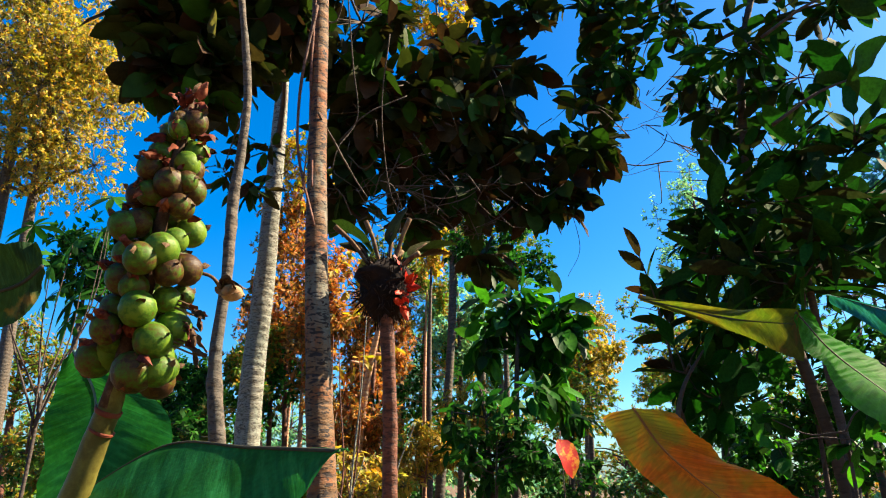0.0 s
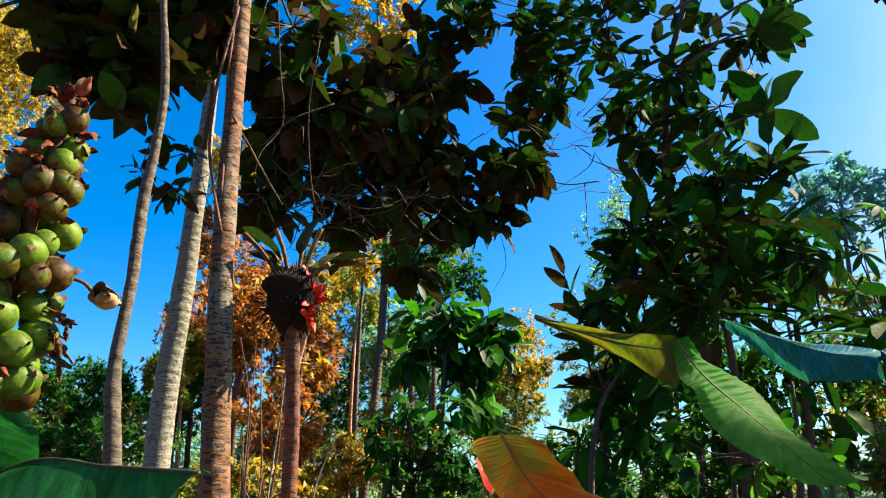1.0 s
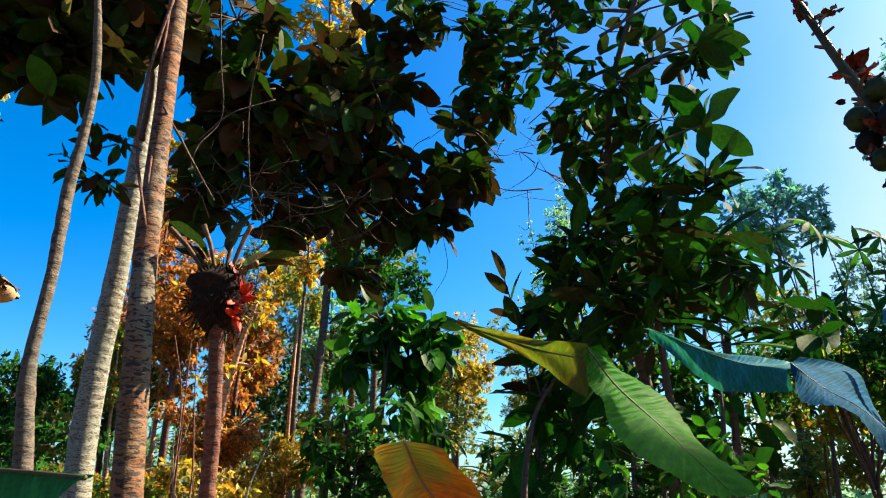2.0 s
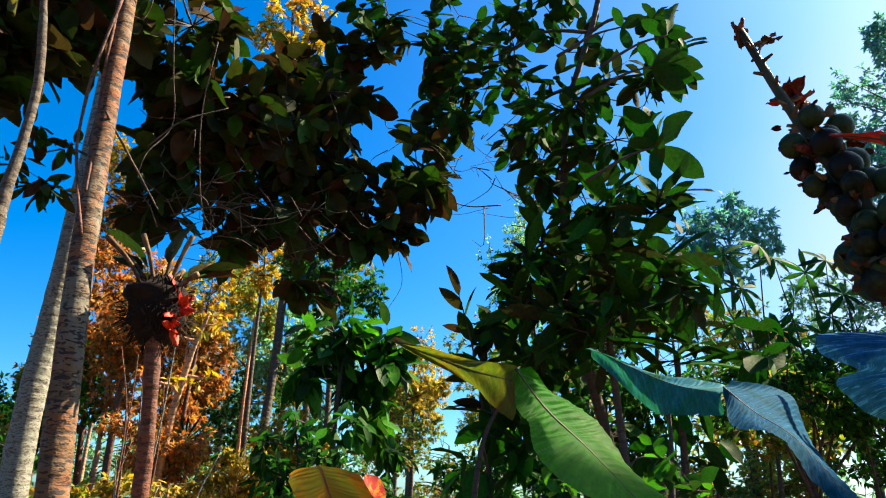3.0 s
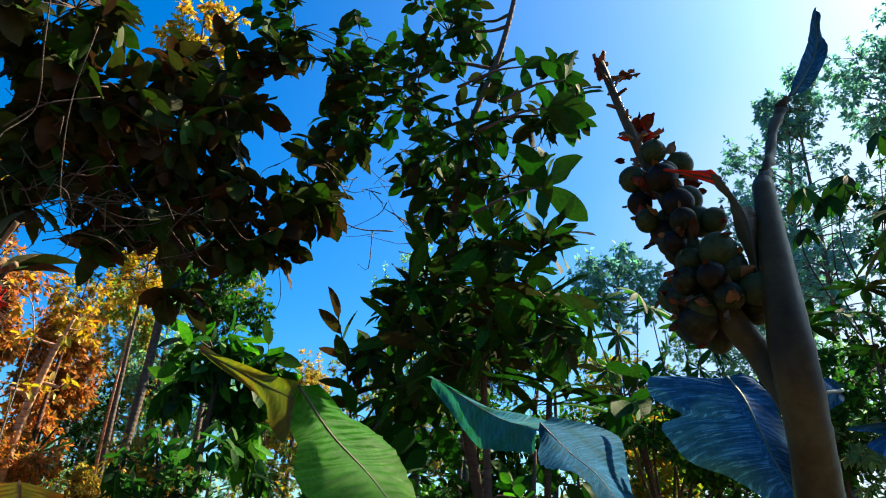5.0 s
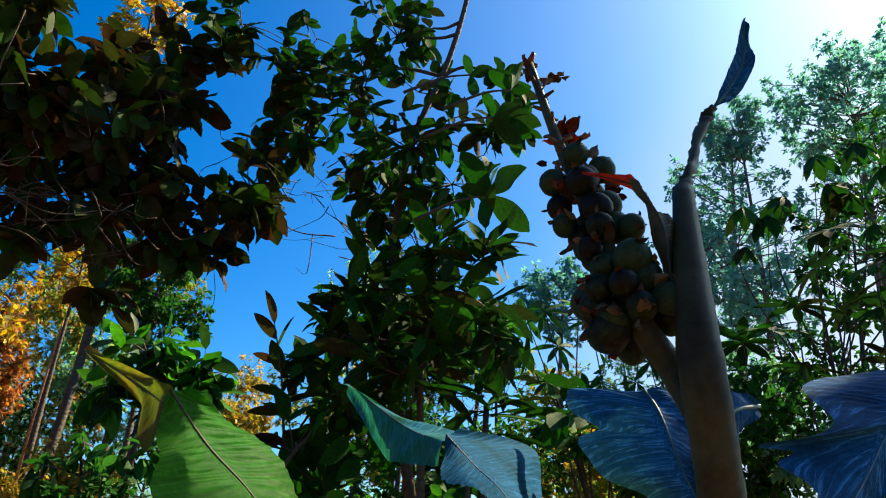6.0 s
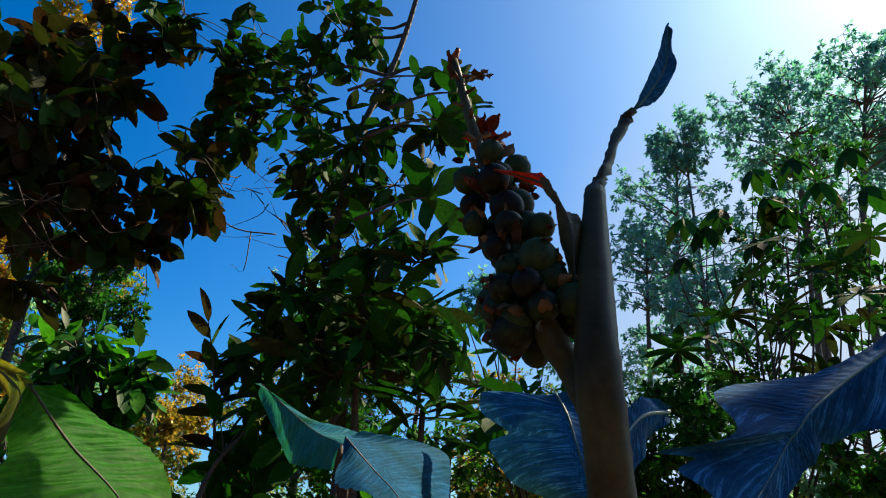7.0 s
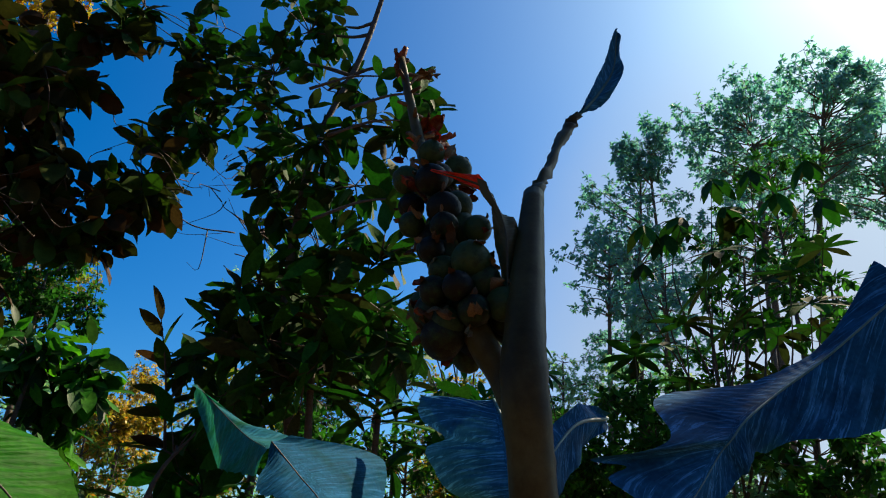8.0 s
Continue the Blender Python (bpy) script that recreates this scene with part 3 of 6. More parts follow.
def blade(name, parent, origin, stations, mat, rib_mat, seed, rib=0.0035, veins=13, relief=0.0005, ragged=0.006, label="", cells=(90, 9), cup=0.0, notches=()):
    """A long banana-like leaf lofted through a few stations (left edge, midrib, right edge), with corrugated side veins,
    an uneven margin and a raised midrib."""
    rng = np.random.default_rng(seed)
    along, half = cells
    left = spline([s[0] for s in stations], along) - origin
    mid = spline([s[1] for s in stations], along) - origin
    right = spline([s[2] for s in stations], along) - origin
    waver = [np.convolve(rng.normal(0, 1, 68), np.ones(9) / 5, "same")[4:-4] for _ in range(2)]
    noise_l, noise_r = (np.interp(np.linspace(0, 59, along), np.arange(60), w) for w in waver)
    verts, uv = [], []
    for n in range(along):
        u = n / (along - 1)
        for k in range(-half, half + 1):
            s = abs(k) / half
            edge, rag = (left[n], noise_l[n]) if k < 0 else (right[n], noise_r[n])
            reach = edge - mid[n]
            for which, where, deep, wide in notches:
                if which == (k > 0):
                    reach = reach * (1 - deep * math.exp(-(((u - where) / wide) ** 2)))
            p = mid[n] + reach * s * (1 + ragged * 6 * rag * s)
            nrm = unit(np.cross(mid[min(n + 1, along - 1)] - mid[max(n - 1, 0)], right[n] - left[n]))
            phase = veins * 2 * math.pi * u - 6.0 * s + 1.3 * math.sin(veins * 1.7 * u + seed)
            lift = relief * math.sin(phase) * min(1, 3 * s) * (1 - 0.75 * s) + 0.006 * math.sin(11 * u - 4 * s + seed) * s + cup * math.sin(math.pi * s) * np.linalg.norm(reach)
            verts.append(p + nrm * lift + nrm * ragged * 0.5 * rag * s * s)
            uv.append((u - 0.13 * s, s + (0.0 if k < 0 else 3.7)))
    row = 2 * half + 1
    faces = [(n * row + k, n * row + k + 1, (n + 1) * row + k + 1, (n + 1) * row + k) for n in range(along - 1) for k in range(row - 1)]
    leaf = part(name, mesh_data(name, verts, faces, mat, uv=uv), parent, label)
    v, f = tube(mid[:: max(1, along // 24)], [rib, rib * 0.8, rib * 0.3], 6, 30)
    part("midrib", mesh_data("midrib", v, f, rib_mat), leaf)
    return leaf


def globe(name, rx, mat, seed, rows=10, sides=14):
    """A round fruit, a little uneven, with a raised scar at the far end (+z)."""
    rng = np.random.default_rng(seed)
    lump = rng.normal(0, 1, 3)
    verts, faces = [], []
    for n in range(rows + 1):
        t = math.pi * n / rows
        for k in range(sides):
            a = 2 * math.pi * k / sides
            d = np.array([math.sin(t) * math.cos(a), math.sin(t) * math.sin(a), -math.cos(t)])
            r = rx * (1 + 0.035 * math.sin(2.2 * d @ lump + 1) + 0.02 * math.cos(3 * a) * math.sin(t))
            if d[2] > 0.93:
                r *= 1 + 0.9 * (d[2] - 0.93)
            verts.append(d * r * (1, 1, 0.95))
    for n in range(rows):
        for k in range(sides):
            faces.append((n * sides + k, n * sides + (k + 1) % sides, (n + 1) * sides + (k + 1) % sides, (n + 1) * sides + k))
    return mesh_data(name, verts, faces, mat)


def petal(name, mat, seed, rows=5, width=0.7, curl=0.5, crumple=0.12):
    """A curled, crumpled bract one long along +y."""
    rng = np.random.default_rng(seed)
    verts, faces = [], []
    for n in range(rows + 1):
        u = n / rows
        w = width / 2 * math.sin(math.pi * min(0.97, 0.12 + 0.85 * u)) ** 0.7
        for k in range(5):
            s = (k - 2) / 2
            verts.append((s * w, u - 0.1 * s * s, curl * u * u + 0.5 * w * s * s + rng.normal(0, crumple) * 0.35))
    for n in range(rows):
        for k in range(4):
            a = n * 5 + k
            faces.append((a, a + 1, a + 6, a + 5))
    return mesh_data(name, verts, faces, mat)


def aim(place, direction, size, spin=0.0):
    """The pose of a piece whose +y looks along direction."""
    q = Vector(direction).to_track_quat("Y", "Z").to_matrix().to_4x4()
    return Matrix.Translation(place) @ q @ Matrix.Rotation(spin, 4, "Y") @ Matrix.Scale(size, 4)


def fruit_head(plant, origin, axis, start_radius, end_radius, ball, count, fruit_mat, seed, bracts, first=0.0, last=0.85, red=3):
    """Round fruits in a spiral round an upright stalk, with husks and curled bracts between."""
    rng = np.random.default_rng(seed)
    line = spline(axis, 60) - origin
    fruits = [globe("fruit", 1.0, fruit_mat, seed + n) for n in range(4)]
    husk = petal("husk", DRY, seed, 3, 0.9, 0.6, 0.25)
    curls = [petal("bract", BRACT if n < red else DRY, seed + n, 5, 0.6, 0.5, 0.3) for n in range(3)]
    for n in range(count):
        u = first + (last - first) * min(1.0, max(0.0, ((n + 0.5) / count) ** 1.15 + rng.normal(0, 0.02)))
        u = max(0.0, u)
        at = line[min(59, int(u * 59))]
        ahead = unit(line[min(59, int(u * 59) + 1)] - line[max(0, int(u * 59) - 1)])
        a = unit(np.cross(ahead, (0.2, 1, 0.1)))
        b = np.cross(ahead, a)
        turn = n * 2.39996 + rng.normal(0, 0.4)
        out = a * math.cos(turn) + b * math.sin(turn)
        w = (n + 0.5) / count
        ring = (start_radius * (1 - w) + end_radius * w) * rng.uniform(0.6, 1.2)
        r = (ball[0] * (1 - w) + ball[1] * w) * rng.uniform(0.78, 1.12)
        place = at + out * ring
        away = unit(out + ahead * 0.5)
        m = Matrix.Translation(place) @ Vector(away).to_track_quat("Z", "Y").to_matrix().to_4x4() @ Matrix.Scale(r, 4)
        ob = part("fruit", fruits[n % 4], plant, m=m)
        part("husk", husk, ob, m=aim((0, 0, 0.9), (rng.normal(0, 0.5), rng.normal(0, 0.5), 1), 0.55, rng.random() * 6))
    for n in range(bracts):
        u = first + (last + 0.05 - first) * rng.random()
        at = line[max(0, min(59, int(u * 59)))]
        turn = rng.random() * 6.28
        out = unit(np.array([math.cos(turn), math.sin(turn), rng.normal(0.2, 0.5)]))
        ring = (start_radius * (1 - u) + end_radius * u) * 0.9
        part("bract", curls[n % 3], plant, m=aim(at + out * ring, out + rng.normal(0, 0.4, 3), ball[0] * rng.uniform(0.7, 1.25), rng.random() * 6))


# ---------------------------------------------------------------- ground
def build_ground():
    rng = np.random.default_rng(5)
    rings = [0, 1, 2, 3, 4.5, 6, 8, 11, 15, 20, 28, 40, 60, 100, 200, 600, 1500]
    verts, faces, sides = [(0, 0, 0)], [], 48
    for r in rings[1:]:
        for k in range(sides):
            a = 2 * math.pi * k / sides
            verts.append((r * math.cos(a), r * math.sin(a), rng.normal(0, 0.05) if r < 50 else 0.0))
    faces += [(0, 1 + k, 1 + (k + 1) % sides) for k in range(sides)]
    for n in range(len(rings) - 2):
        o = 1 + n * sides
        faces += [(o + k, o + sides + k, o + sides + (k + 1) % sides, o + (k + 1) % sides) for k in range(sides)]
    tagged(new("ground", mesh_data("ground", verts, faces, m_ground)), "brown forest floor of leaf litter and moss", "ground", kind="structure")


build_ground()

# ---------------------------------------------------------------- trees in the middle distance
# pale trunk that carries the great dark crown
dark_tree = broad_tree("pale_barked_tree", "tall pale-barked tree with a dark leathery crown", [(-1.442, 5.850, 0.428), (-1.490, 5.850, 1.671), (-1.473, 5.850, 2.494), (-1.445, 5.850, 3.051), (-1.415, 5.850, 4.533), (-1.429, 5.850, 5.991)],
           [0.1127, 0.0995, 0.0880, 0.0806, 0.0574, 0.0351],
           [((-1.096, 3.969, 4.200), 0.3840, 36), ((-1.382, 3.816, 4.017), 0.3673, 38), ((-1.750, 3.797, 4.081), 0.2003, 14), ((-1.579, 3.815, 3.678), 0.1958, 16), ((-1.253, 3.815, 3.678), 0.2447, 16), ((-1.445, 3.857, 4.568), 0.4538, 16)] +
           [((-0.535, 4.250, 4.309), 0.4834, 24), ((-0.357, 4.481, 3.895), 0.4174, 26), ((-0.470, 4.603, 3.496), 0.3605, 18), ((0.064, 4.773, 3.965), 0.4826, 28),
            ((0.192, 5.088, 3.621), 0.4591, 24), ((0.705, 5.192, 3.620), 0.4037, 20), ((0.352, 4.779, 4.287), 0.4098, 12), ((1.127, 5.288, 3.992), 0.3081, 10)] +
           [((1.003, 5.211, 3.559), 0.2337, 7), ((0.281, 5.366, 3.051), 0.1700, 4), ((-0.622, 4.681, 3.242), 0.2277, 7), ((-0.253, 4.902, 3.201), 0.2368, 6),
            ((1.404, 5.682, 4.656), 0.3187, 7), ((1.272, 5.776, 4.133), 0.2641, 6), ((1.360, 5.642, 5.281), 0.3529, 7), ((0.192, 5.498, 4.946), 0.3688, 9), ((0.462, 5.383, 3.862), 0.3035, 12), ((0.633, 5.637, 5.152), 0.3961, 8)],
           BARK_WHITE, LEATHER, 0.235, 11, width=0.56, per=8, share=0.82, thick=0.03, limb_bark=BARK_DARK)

# one large leaf that hangs singly below the crown, against the light
hung = mesh_data("leaf", *leaf_shape(8, 0.62, 0.5, 0.12, 0.15, 0.05), HANGING)
part("leaf", hung, dark_tree, "large olive-brown hanging leaf", m=aim(np.array((-1.26, 3.53, 3.91)) - np.array(dark_tree.location), (0.05, -0.15, -1.0), 0.19, 1.2))

# slender grey trunk
broad_tree("slender_tree", "slender grey-barked tree with a few dark leaves", [(-0.752, 2.900, 0.681), (-0.853, 2.900, 1.580), (-0.887, 2.900, 1.857), (-0.877, 2.920, 2.249), (-0.887, 2.950, 2.554), (-0.877, 3.000, 3.059), (-0.944, 3.000, 3.590), (-1.032, 3.000, 4.242)],
           [0.0361, 0.0319, 0.0264, 0.0228, 0.0235, 0.0194, 0.0155, 0.0109],
           [((-1.299, 4.070, 3.187), 0.0935, 3), ((-1.115, 4.099, 3.091), 0.1202, 5), ((-1.182, 4.026, 3.330), 0.1002, 3), ((-1.015, 4.031, 3.315), 0.0835, 2)],
           BARK_THIN, LEATHER, 0.14, 12, per=5, shown=80, sides=10, rough=0.09, thick=0.006, limb_bark=BARK_DARK)

# ringed brown trunk, whose unseen crown above the view is added to block skylight
broad_tree("ringed_trunk_tree", "tree with a ringed brown and grey trunk", [(-0.257, 2.050, 0.720), (-0.339, 2.200, 1.395), (-0.380, 2.270, 1.786), (-0.418, 2.340, 2.206), (-0.459, 2.470, 2.728), (-0.493, 2.580, 3.291), (-0.535, 2.700, 4.151)],
           [0.0433, 0.0425, 0.0401, 0.0364, 0.0328, 0.0325, 0.0301],
           [((-0.2, 1.9, 5.2), 0.7, 26), ((-0.5, 0.6, 5.0), 1.1, 40), ((0.7, 0.2, 4.9), 1.0, 36), ((-0.2, -0.9, 4.6), 1.2, 20)],
           BARK_BROWN, LEATHER, 0.3, 13, sides=16, rough=0.03)

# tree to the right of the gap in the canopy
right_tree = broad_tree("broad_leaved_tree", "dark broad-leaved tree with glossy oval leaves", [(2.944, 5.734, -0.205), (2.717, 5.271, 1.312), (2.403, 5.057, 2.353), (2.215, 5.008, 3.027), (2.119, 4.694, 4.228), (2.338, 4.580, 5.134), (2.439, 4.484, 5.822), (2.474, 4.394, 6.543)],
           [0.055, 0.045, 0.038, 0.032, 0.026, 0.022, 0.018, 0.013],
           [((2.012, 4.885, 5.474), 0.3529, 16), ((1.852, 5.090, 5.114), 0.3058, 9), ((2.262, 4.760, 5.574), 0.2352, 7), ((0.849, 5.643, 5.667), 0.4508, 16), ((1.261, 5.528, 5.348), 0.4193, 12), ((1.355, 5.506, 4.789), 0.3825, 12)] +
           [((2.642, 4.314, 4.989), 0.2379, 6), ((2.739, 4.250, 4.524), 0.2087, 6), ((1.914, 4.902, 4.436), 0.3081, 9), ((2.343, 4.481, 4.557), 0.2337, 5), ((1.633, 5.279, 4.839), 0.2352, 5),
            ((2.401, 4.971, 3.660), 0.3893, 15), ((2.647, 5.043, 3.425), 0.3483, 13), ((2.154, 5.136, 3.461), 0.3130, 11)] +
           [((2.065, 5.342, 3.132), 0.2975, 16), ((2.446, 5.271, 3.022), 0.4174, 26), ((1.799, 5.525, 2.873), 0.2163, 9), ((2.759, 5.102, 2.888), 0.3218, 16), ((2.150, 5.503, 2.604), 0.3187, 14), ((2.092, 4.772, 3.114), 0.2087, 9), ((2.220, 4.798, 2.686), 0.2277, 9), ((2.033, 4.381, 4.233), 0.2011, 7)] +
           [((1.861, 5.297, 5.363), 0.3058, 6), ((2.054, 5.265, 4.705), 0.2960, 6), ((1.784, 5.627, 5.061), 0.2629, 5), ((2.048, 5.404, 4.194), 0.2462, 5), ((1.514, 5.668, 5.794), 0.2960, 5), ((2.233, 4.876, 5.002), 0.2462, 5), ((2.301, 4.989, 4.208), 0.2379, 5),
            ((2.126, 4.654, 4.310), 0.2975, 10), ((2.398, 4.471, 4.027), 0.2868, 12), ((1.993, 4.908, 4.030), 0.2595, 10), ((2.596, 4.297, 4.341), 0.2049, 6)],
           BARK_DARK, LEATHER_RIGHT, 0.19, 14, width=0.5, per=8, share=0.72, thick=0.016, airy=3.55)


def large_leaves(tree, fork, way_sizes, mat):
    """A spray of larger leaves at the end of a twig."""
    base = np.array(tree.location)
    data = mesh_data("leaf", *leaf_shape(9, 0.46, 0.55, 0.2, 0.25, 0.22), mat)
    end = np.array(fork) - base
    v, f = tube([end + (-0.45, 0.1, -0.25), end + (-0.2, 0.03, -0.08), end], [0.012, 0.009, 0.006], 6, 10, 0.06, 1)
    part("limb", mesh_data("limb", v, f, BARK_DARK), tree)
    for way, size, spin in way_sizes:
        part("leaf", data, tree, m=aim(end, way, size, spin))


large_leaves(right_tree, (2.40, 3.90, 3.69), (((-0.55, 0.1, 0.85), 0.33, 0.9), ((0.12, 0.1, 0.95), 0.26, -0.9), ((0.55, 0.05, 0.75), 0.36, -0.9), ((0.85, 0.05, -0.45), 0.34, -0.9), ((-0.15, 0.1, -0.9), 0.24, 0.8), ((-0.75, 0.1, 0.1), 0.2, 0.9)), FRESH_DARK)
large_leaves(right_tree, (2.43, 3.94, 4.31), (((0.85, 0.1, -0.1), 0.3, -0.9), ((0.65, 0.1, 0.6), 0.26, -0.9), ((0.8, 0.1, -0.5), 0.28, -0.8), ((-0.2, 0.1, 0.8), 0.2, 0.8), ((0.95, 0.05, 0.25), 0.36, -0.7)), FRESH_DARK)
large_leaves(right_tree, (2.53, 3.88, 4.53), (((0.2, 0.05, 0.95), 0.27, -1.0), ((0.6, 0.1, 0.25), 0.15, -0.8), ((-0.6, 0.1, 0.4), 0.2, 0.8)), FRESH_DARK)
large_leaves(right_tree, (2.32, 4.11, 4.72), (((0.75, 0.05, 0.6), 0.2, -0.9), ((-0.2, 0.05, 0.8), 0.16, 0.9), ((0.3, 0.1, -0.8), 0.18, -0.8)), LEATHER_RIGHT)


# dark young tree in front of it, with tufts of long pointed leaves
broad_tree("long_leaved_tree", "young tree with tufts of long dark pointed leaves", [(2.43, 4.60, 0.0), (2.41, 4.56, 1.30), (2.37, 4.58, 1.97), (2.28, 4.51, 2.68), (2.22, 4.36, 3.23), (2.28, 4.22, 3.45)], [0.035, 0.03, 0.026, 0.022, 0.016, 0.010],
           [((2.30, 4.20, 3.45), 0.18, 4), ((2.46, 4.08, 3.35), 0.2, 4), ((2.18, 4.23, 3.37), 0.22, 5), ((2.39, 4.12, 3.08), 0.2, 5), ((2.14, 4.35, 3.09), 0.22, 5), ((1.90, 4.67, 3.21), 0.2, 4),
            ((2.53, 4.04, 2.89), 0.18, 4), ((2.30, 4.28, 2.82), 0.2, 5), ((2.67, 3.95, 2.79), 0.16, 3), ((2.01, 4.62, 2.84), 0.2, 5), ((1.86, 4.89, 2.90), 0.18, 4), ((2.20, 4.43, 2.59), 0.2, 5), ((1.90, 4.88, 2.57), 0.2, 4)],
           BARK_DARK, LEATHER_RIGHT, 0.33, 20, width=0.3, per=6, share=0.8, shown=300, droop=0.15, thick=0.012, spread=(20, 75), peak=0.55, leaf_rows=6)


# ---------------------------------------------------------------- the wood behind
def wood():
    T = far_tree
    edge = "small-leaved green tree at the wood's edge"
    # golden trees in the sun
    T("golden_tree", "tall golden-leaved tree in full sun", (-8.426, 14.374, 9.159), (2.5, 2.0, 3.2), 9000, 0.19, GOLD, BARK_THIN, 31, 0.16, lobes=48, spread=0.34)
    T("golden_tree", "tall golden-leaved tree in full sun", (-9.340, 14.141, 13.342), (3.2, 2.0, 2.6), 4340, 0.22, GOLD, BARK_THIN, 32, 0.16, lobes=30, spread=0.34)
    T("golden_tree", "golden tree behind the dark crown", (-0.138, 11.217, 9.223), (0.75, 0.7, 0.9), 260, 0.24, YELLOW, BARK_THIN, 30, 0.08, lobes=15, spread=0.34)
    T("golden_tree", "thin tree with yellow leaves", (-0.187, 12.400, 5.355), (0.5, 0.5, 0.8), 260, 0.2, YELLOW, BARK_THIN, 29, 0.06, lobes=13, spread=0.34)
    # rusty foliage behind the trunks
    T("rusty_tree", "tree with rust-brown dry foliage", (-1.870, 10.712, 4.036), (0.75, 0.7, 1.2), 818, 0.17, RUST, BARK_RED, 33, 0.06, lobes=26, spread=0.34)
    T("rusty_tree", "tree with rust-brown dry foliage", (-3.097, 12.948, 3.563), (0.8, 0.7, 1.4), 613, 0.17, RUST, BARK_RED, 28, 0.06, lobes=24, spread=0.34)
    T("rusty_tree", "tree with rust-brown dry foliage", (-1.311, 12.218, 2.529), (0.8, 0.7, 0.9), 647, 0.17, RUST, BARK_RED, 27, 0.05, lobes=22, spread=0.34)
    T("rusty_shrub", "golden-brown drooping shrub in full sun", (-0.182, 10.382, 1.696), (0.8, 0.6, 0.55), 1054, 0.18, GOLD, BARK_RED, 26, 0.03, category="shrub", width=0.25, droop=0.7, lobes=19, spread=0.34)
    # green wood, from one end to the other
    T("wood_tree", edge, (-5.209, 10.590, 4.435), (0.9, 0.8, 0.7), 1100, 0.24, SHADE, BARK_DARK, 51, 0.07)
    T("wood_tree", edge, (-9.033, 16.007, 3.818), (1.4, 1.0, 1.5), 2000, 0.2, MIDGREEN, BARK_RED, 52, 0.1)
    T("wood_tree", edge, (-6.244, 17.234, 3.226), (1.6, 1.2, 1.1), 2200, 0.2, SHADE, BARK_DARK, 53, 0.1)
    T("wood_tree", edge, (0.801, 15.226, 6.372), (1.35, 0.9, 0.95), 2400, 0.16, MIDGREEN, BARK_THIN, 34, 0.09)
    T("wood_tree", edge, (-1.147, 17.369, 6.204), (1.2, 1.0, 1.5), 2000, 0.18, MIDGREEN, BARK_THIN, 54, 0.1)
    T("wood_tree", edge, (-0.971, 20.009, 4.410), (2.2, 1.5, 2.0), 3800, 0.2, COOL, BARK_THIN, 35, 0.12)
    T("wood_tree", edge, (1.530, 20.916, 4.863), (1.8, 1.5, 1.8), 3000, 0.2, COOL, BARK_THIN, 55, 0.12)
    T("wood_tree", edge, (3.886, 20.186, 3.829), (1.1, 1.0, 1.1), 2500, 0.18, MIDGREEN, BARK_THIN, 36, 0.1)
    T("wood_tree", edge, (-4.079, 24.756, 2.564), (3.4, 1.5, 1.6), 3000, 0.24, COOL, BARK_DARK, 56, 0.1)
    T("wood_tree", "brownish tree at the wood's edge", (6.778, 22.205, 4.067), (1.5, 1.2, 1.3), 2600, 0.2, MIDGREEN, BARK_DARK, 37, 0.1)
    T("wood_tree", "brownish tree at the wood's edge", (8.287, 20.009, 4.410), (1.7, 1.2, 1.9), 3000, 0.2, MIDGREEN, BARK_DARK, 57, 0.1)
    T("wood_tree", edge, (4.738, 13.261, 5.960), (0.95, 0.9, 1.7), 2600, 0.14, COOL, BARK_DARK, 38, 0.09)
    T("wood_tree", edge, (5.682, 12.660, 4.506), (1.1, 0.9, 1.0), 2000, 0.14, MIDGREEN, BARK_DARK, 58, 0.08)
    T("wood_tree", "sunlit light green tree", (4.441, 7.651, 3.90), (0.55, 0.6, 0.7), 1100, 0.13, FRESH, BARK_DARK, 59, 0.05)
    T("wood_tree", "sunlit light green tree", (4.148, 9.175, 3.848), (0.9, 0.7, 0.9), 1800, 0.13, FRESH, BARK_DARK, 60, 0.05)
    T("wood_tree", edge, (3.666, 11.720, 3.574), (1.1, 0.8, 1.0), 2000, 0.15, MIDGREEN, BARK_DARK, 63, 0.06)
    T("wood_tree", edge, (7.325, 10.358, 3.926), (1.2, 0.9, 1.0), 2000, 0.16, MIDGREEN, BARK_DARK, 61, 0.06)
    T("wood_tree", edge, (10.902, 12.014, 5.262), (1.9, 1.2, 1.3), 2400, 0.18, COOL, BARK_DARK, 62, 0.08)
    # small-leaved trees whose crowns let the sky through
    fine = "small-leaved tree with the sky showing between its leaves"
    T("wood_tree", fine, (0.90, 11.04, 4.85), (1.0, 0.8, 0.85), 1050, 0.2, SHADE, BARK_THIN, 311, 0.06, lobes=26, spread=0.3)
    T("wood_tree", fine, (0.27, 14.07, 4.45), (1.0, 0.9, 1.5), 1150, 0.19, COOL, BARK_THIN, 312, 0.07, lobes=36, spread=0.26)
    T("wood_tree", fine, (-0.24, 14.06, 2.99), (1.1, 0.9, 1.2), 650, 0.19, SHADE, BARK_PINK, 313, 0.06, lobes=32, spread=0.26)
    T("wood_tree", fine, (2.11, 12.93, 2.72), (1.0, 0.9, 1.0), 650, 0.18, MIDGREEN, BARK_THIN, 315, 0.06, lobes=32, spread=0.26)
    T("wood_tree", "small tree with green and orange leaves in the sun", (2.78, 14.84, 3.69), (0.95, 0.8, 0.8), 900, 0.19, GOLD, BARK_THIN, 316, 0.06, lobes=28, spread=0.28)
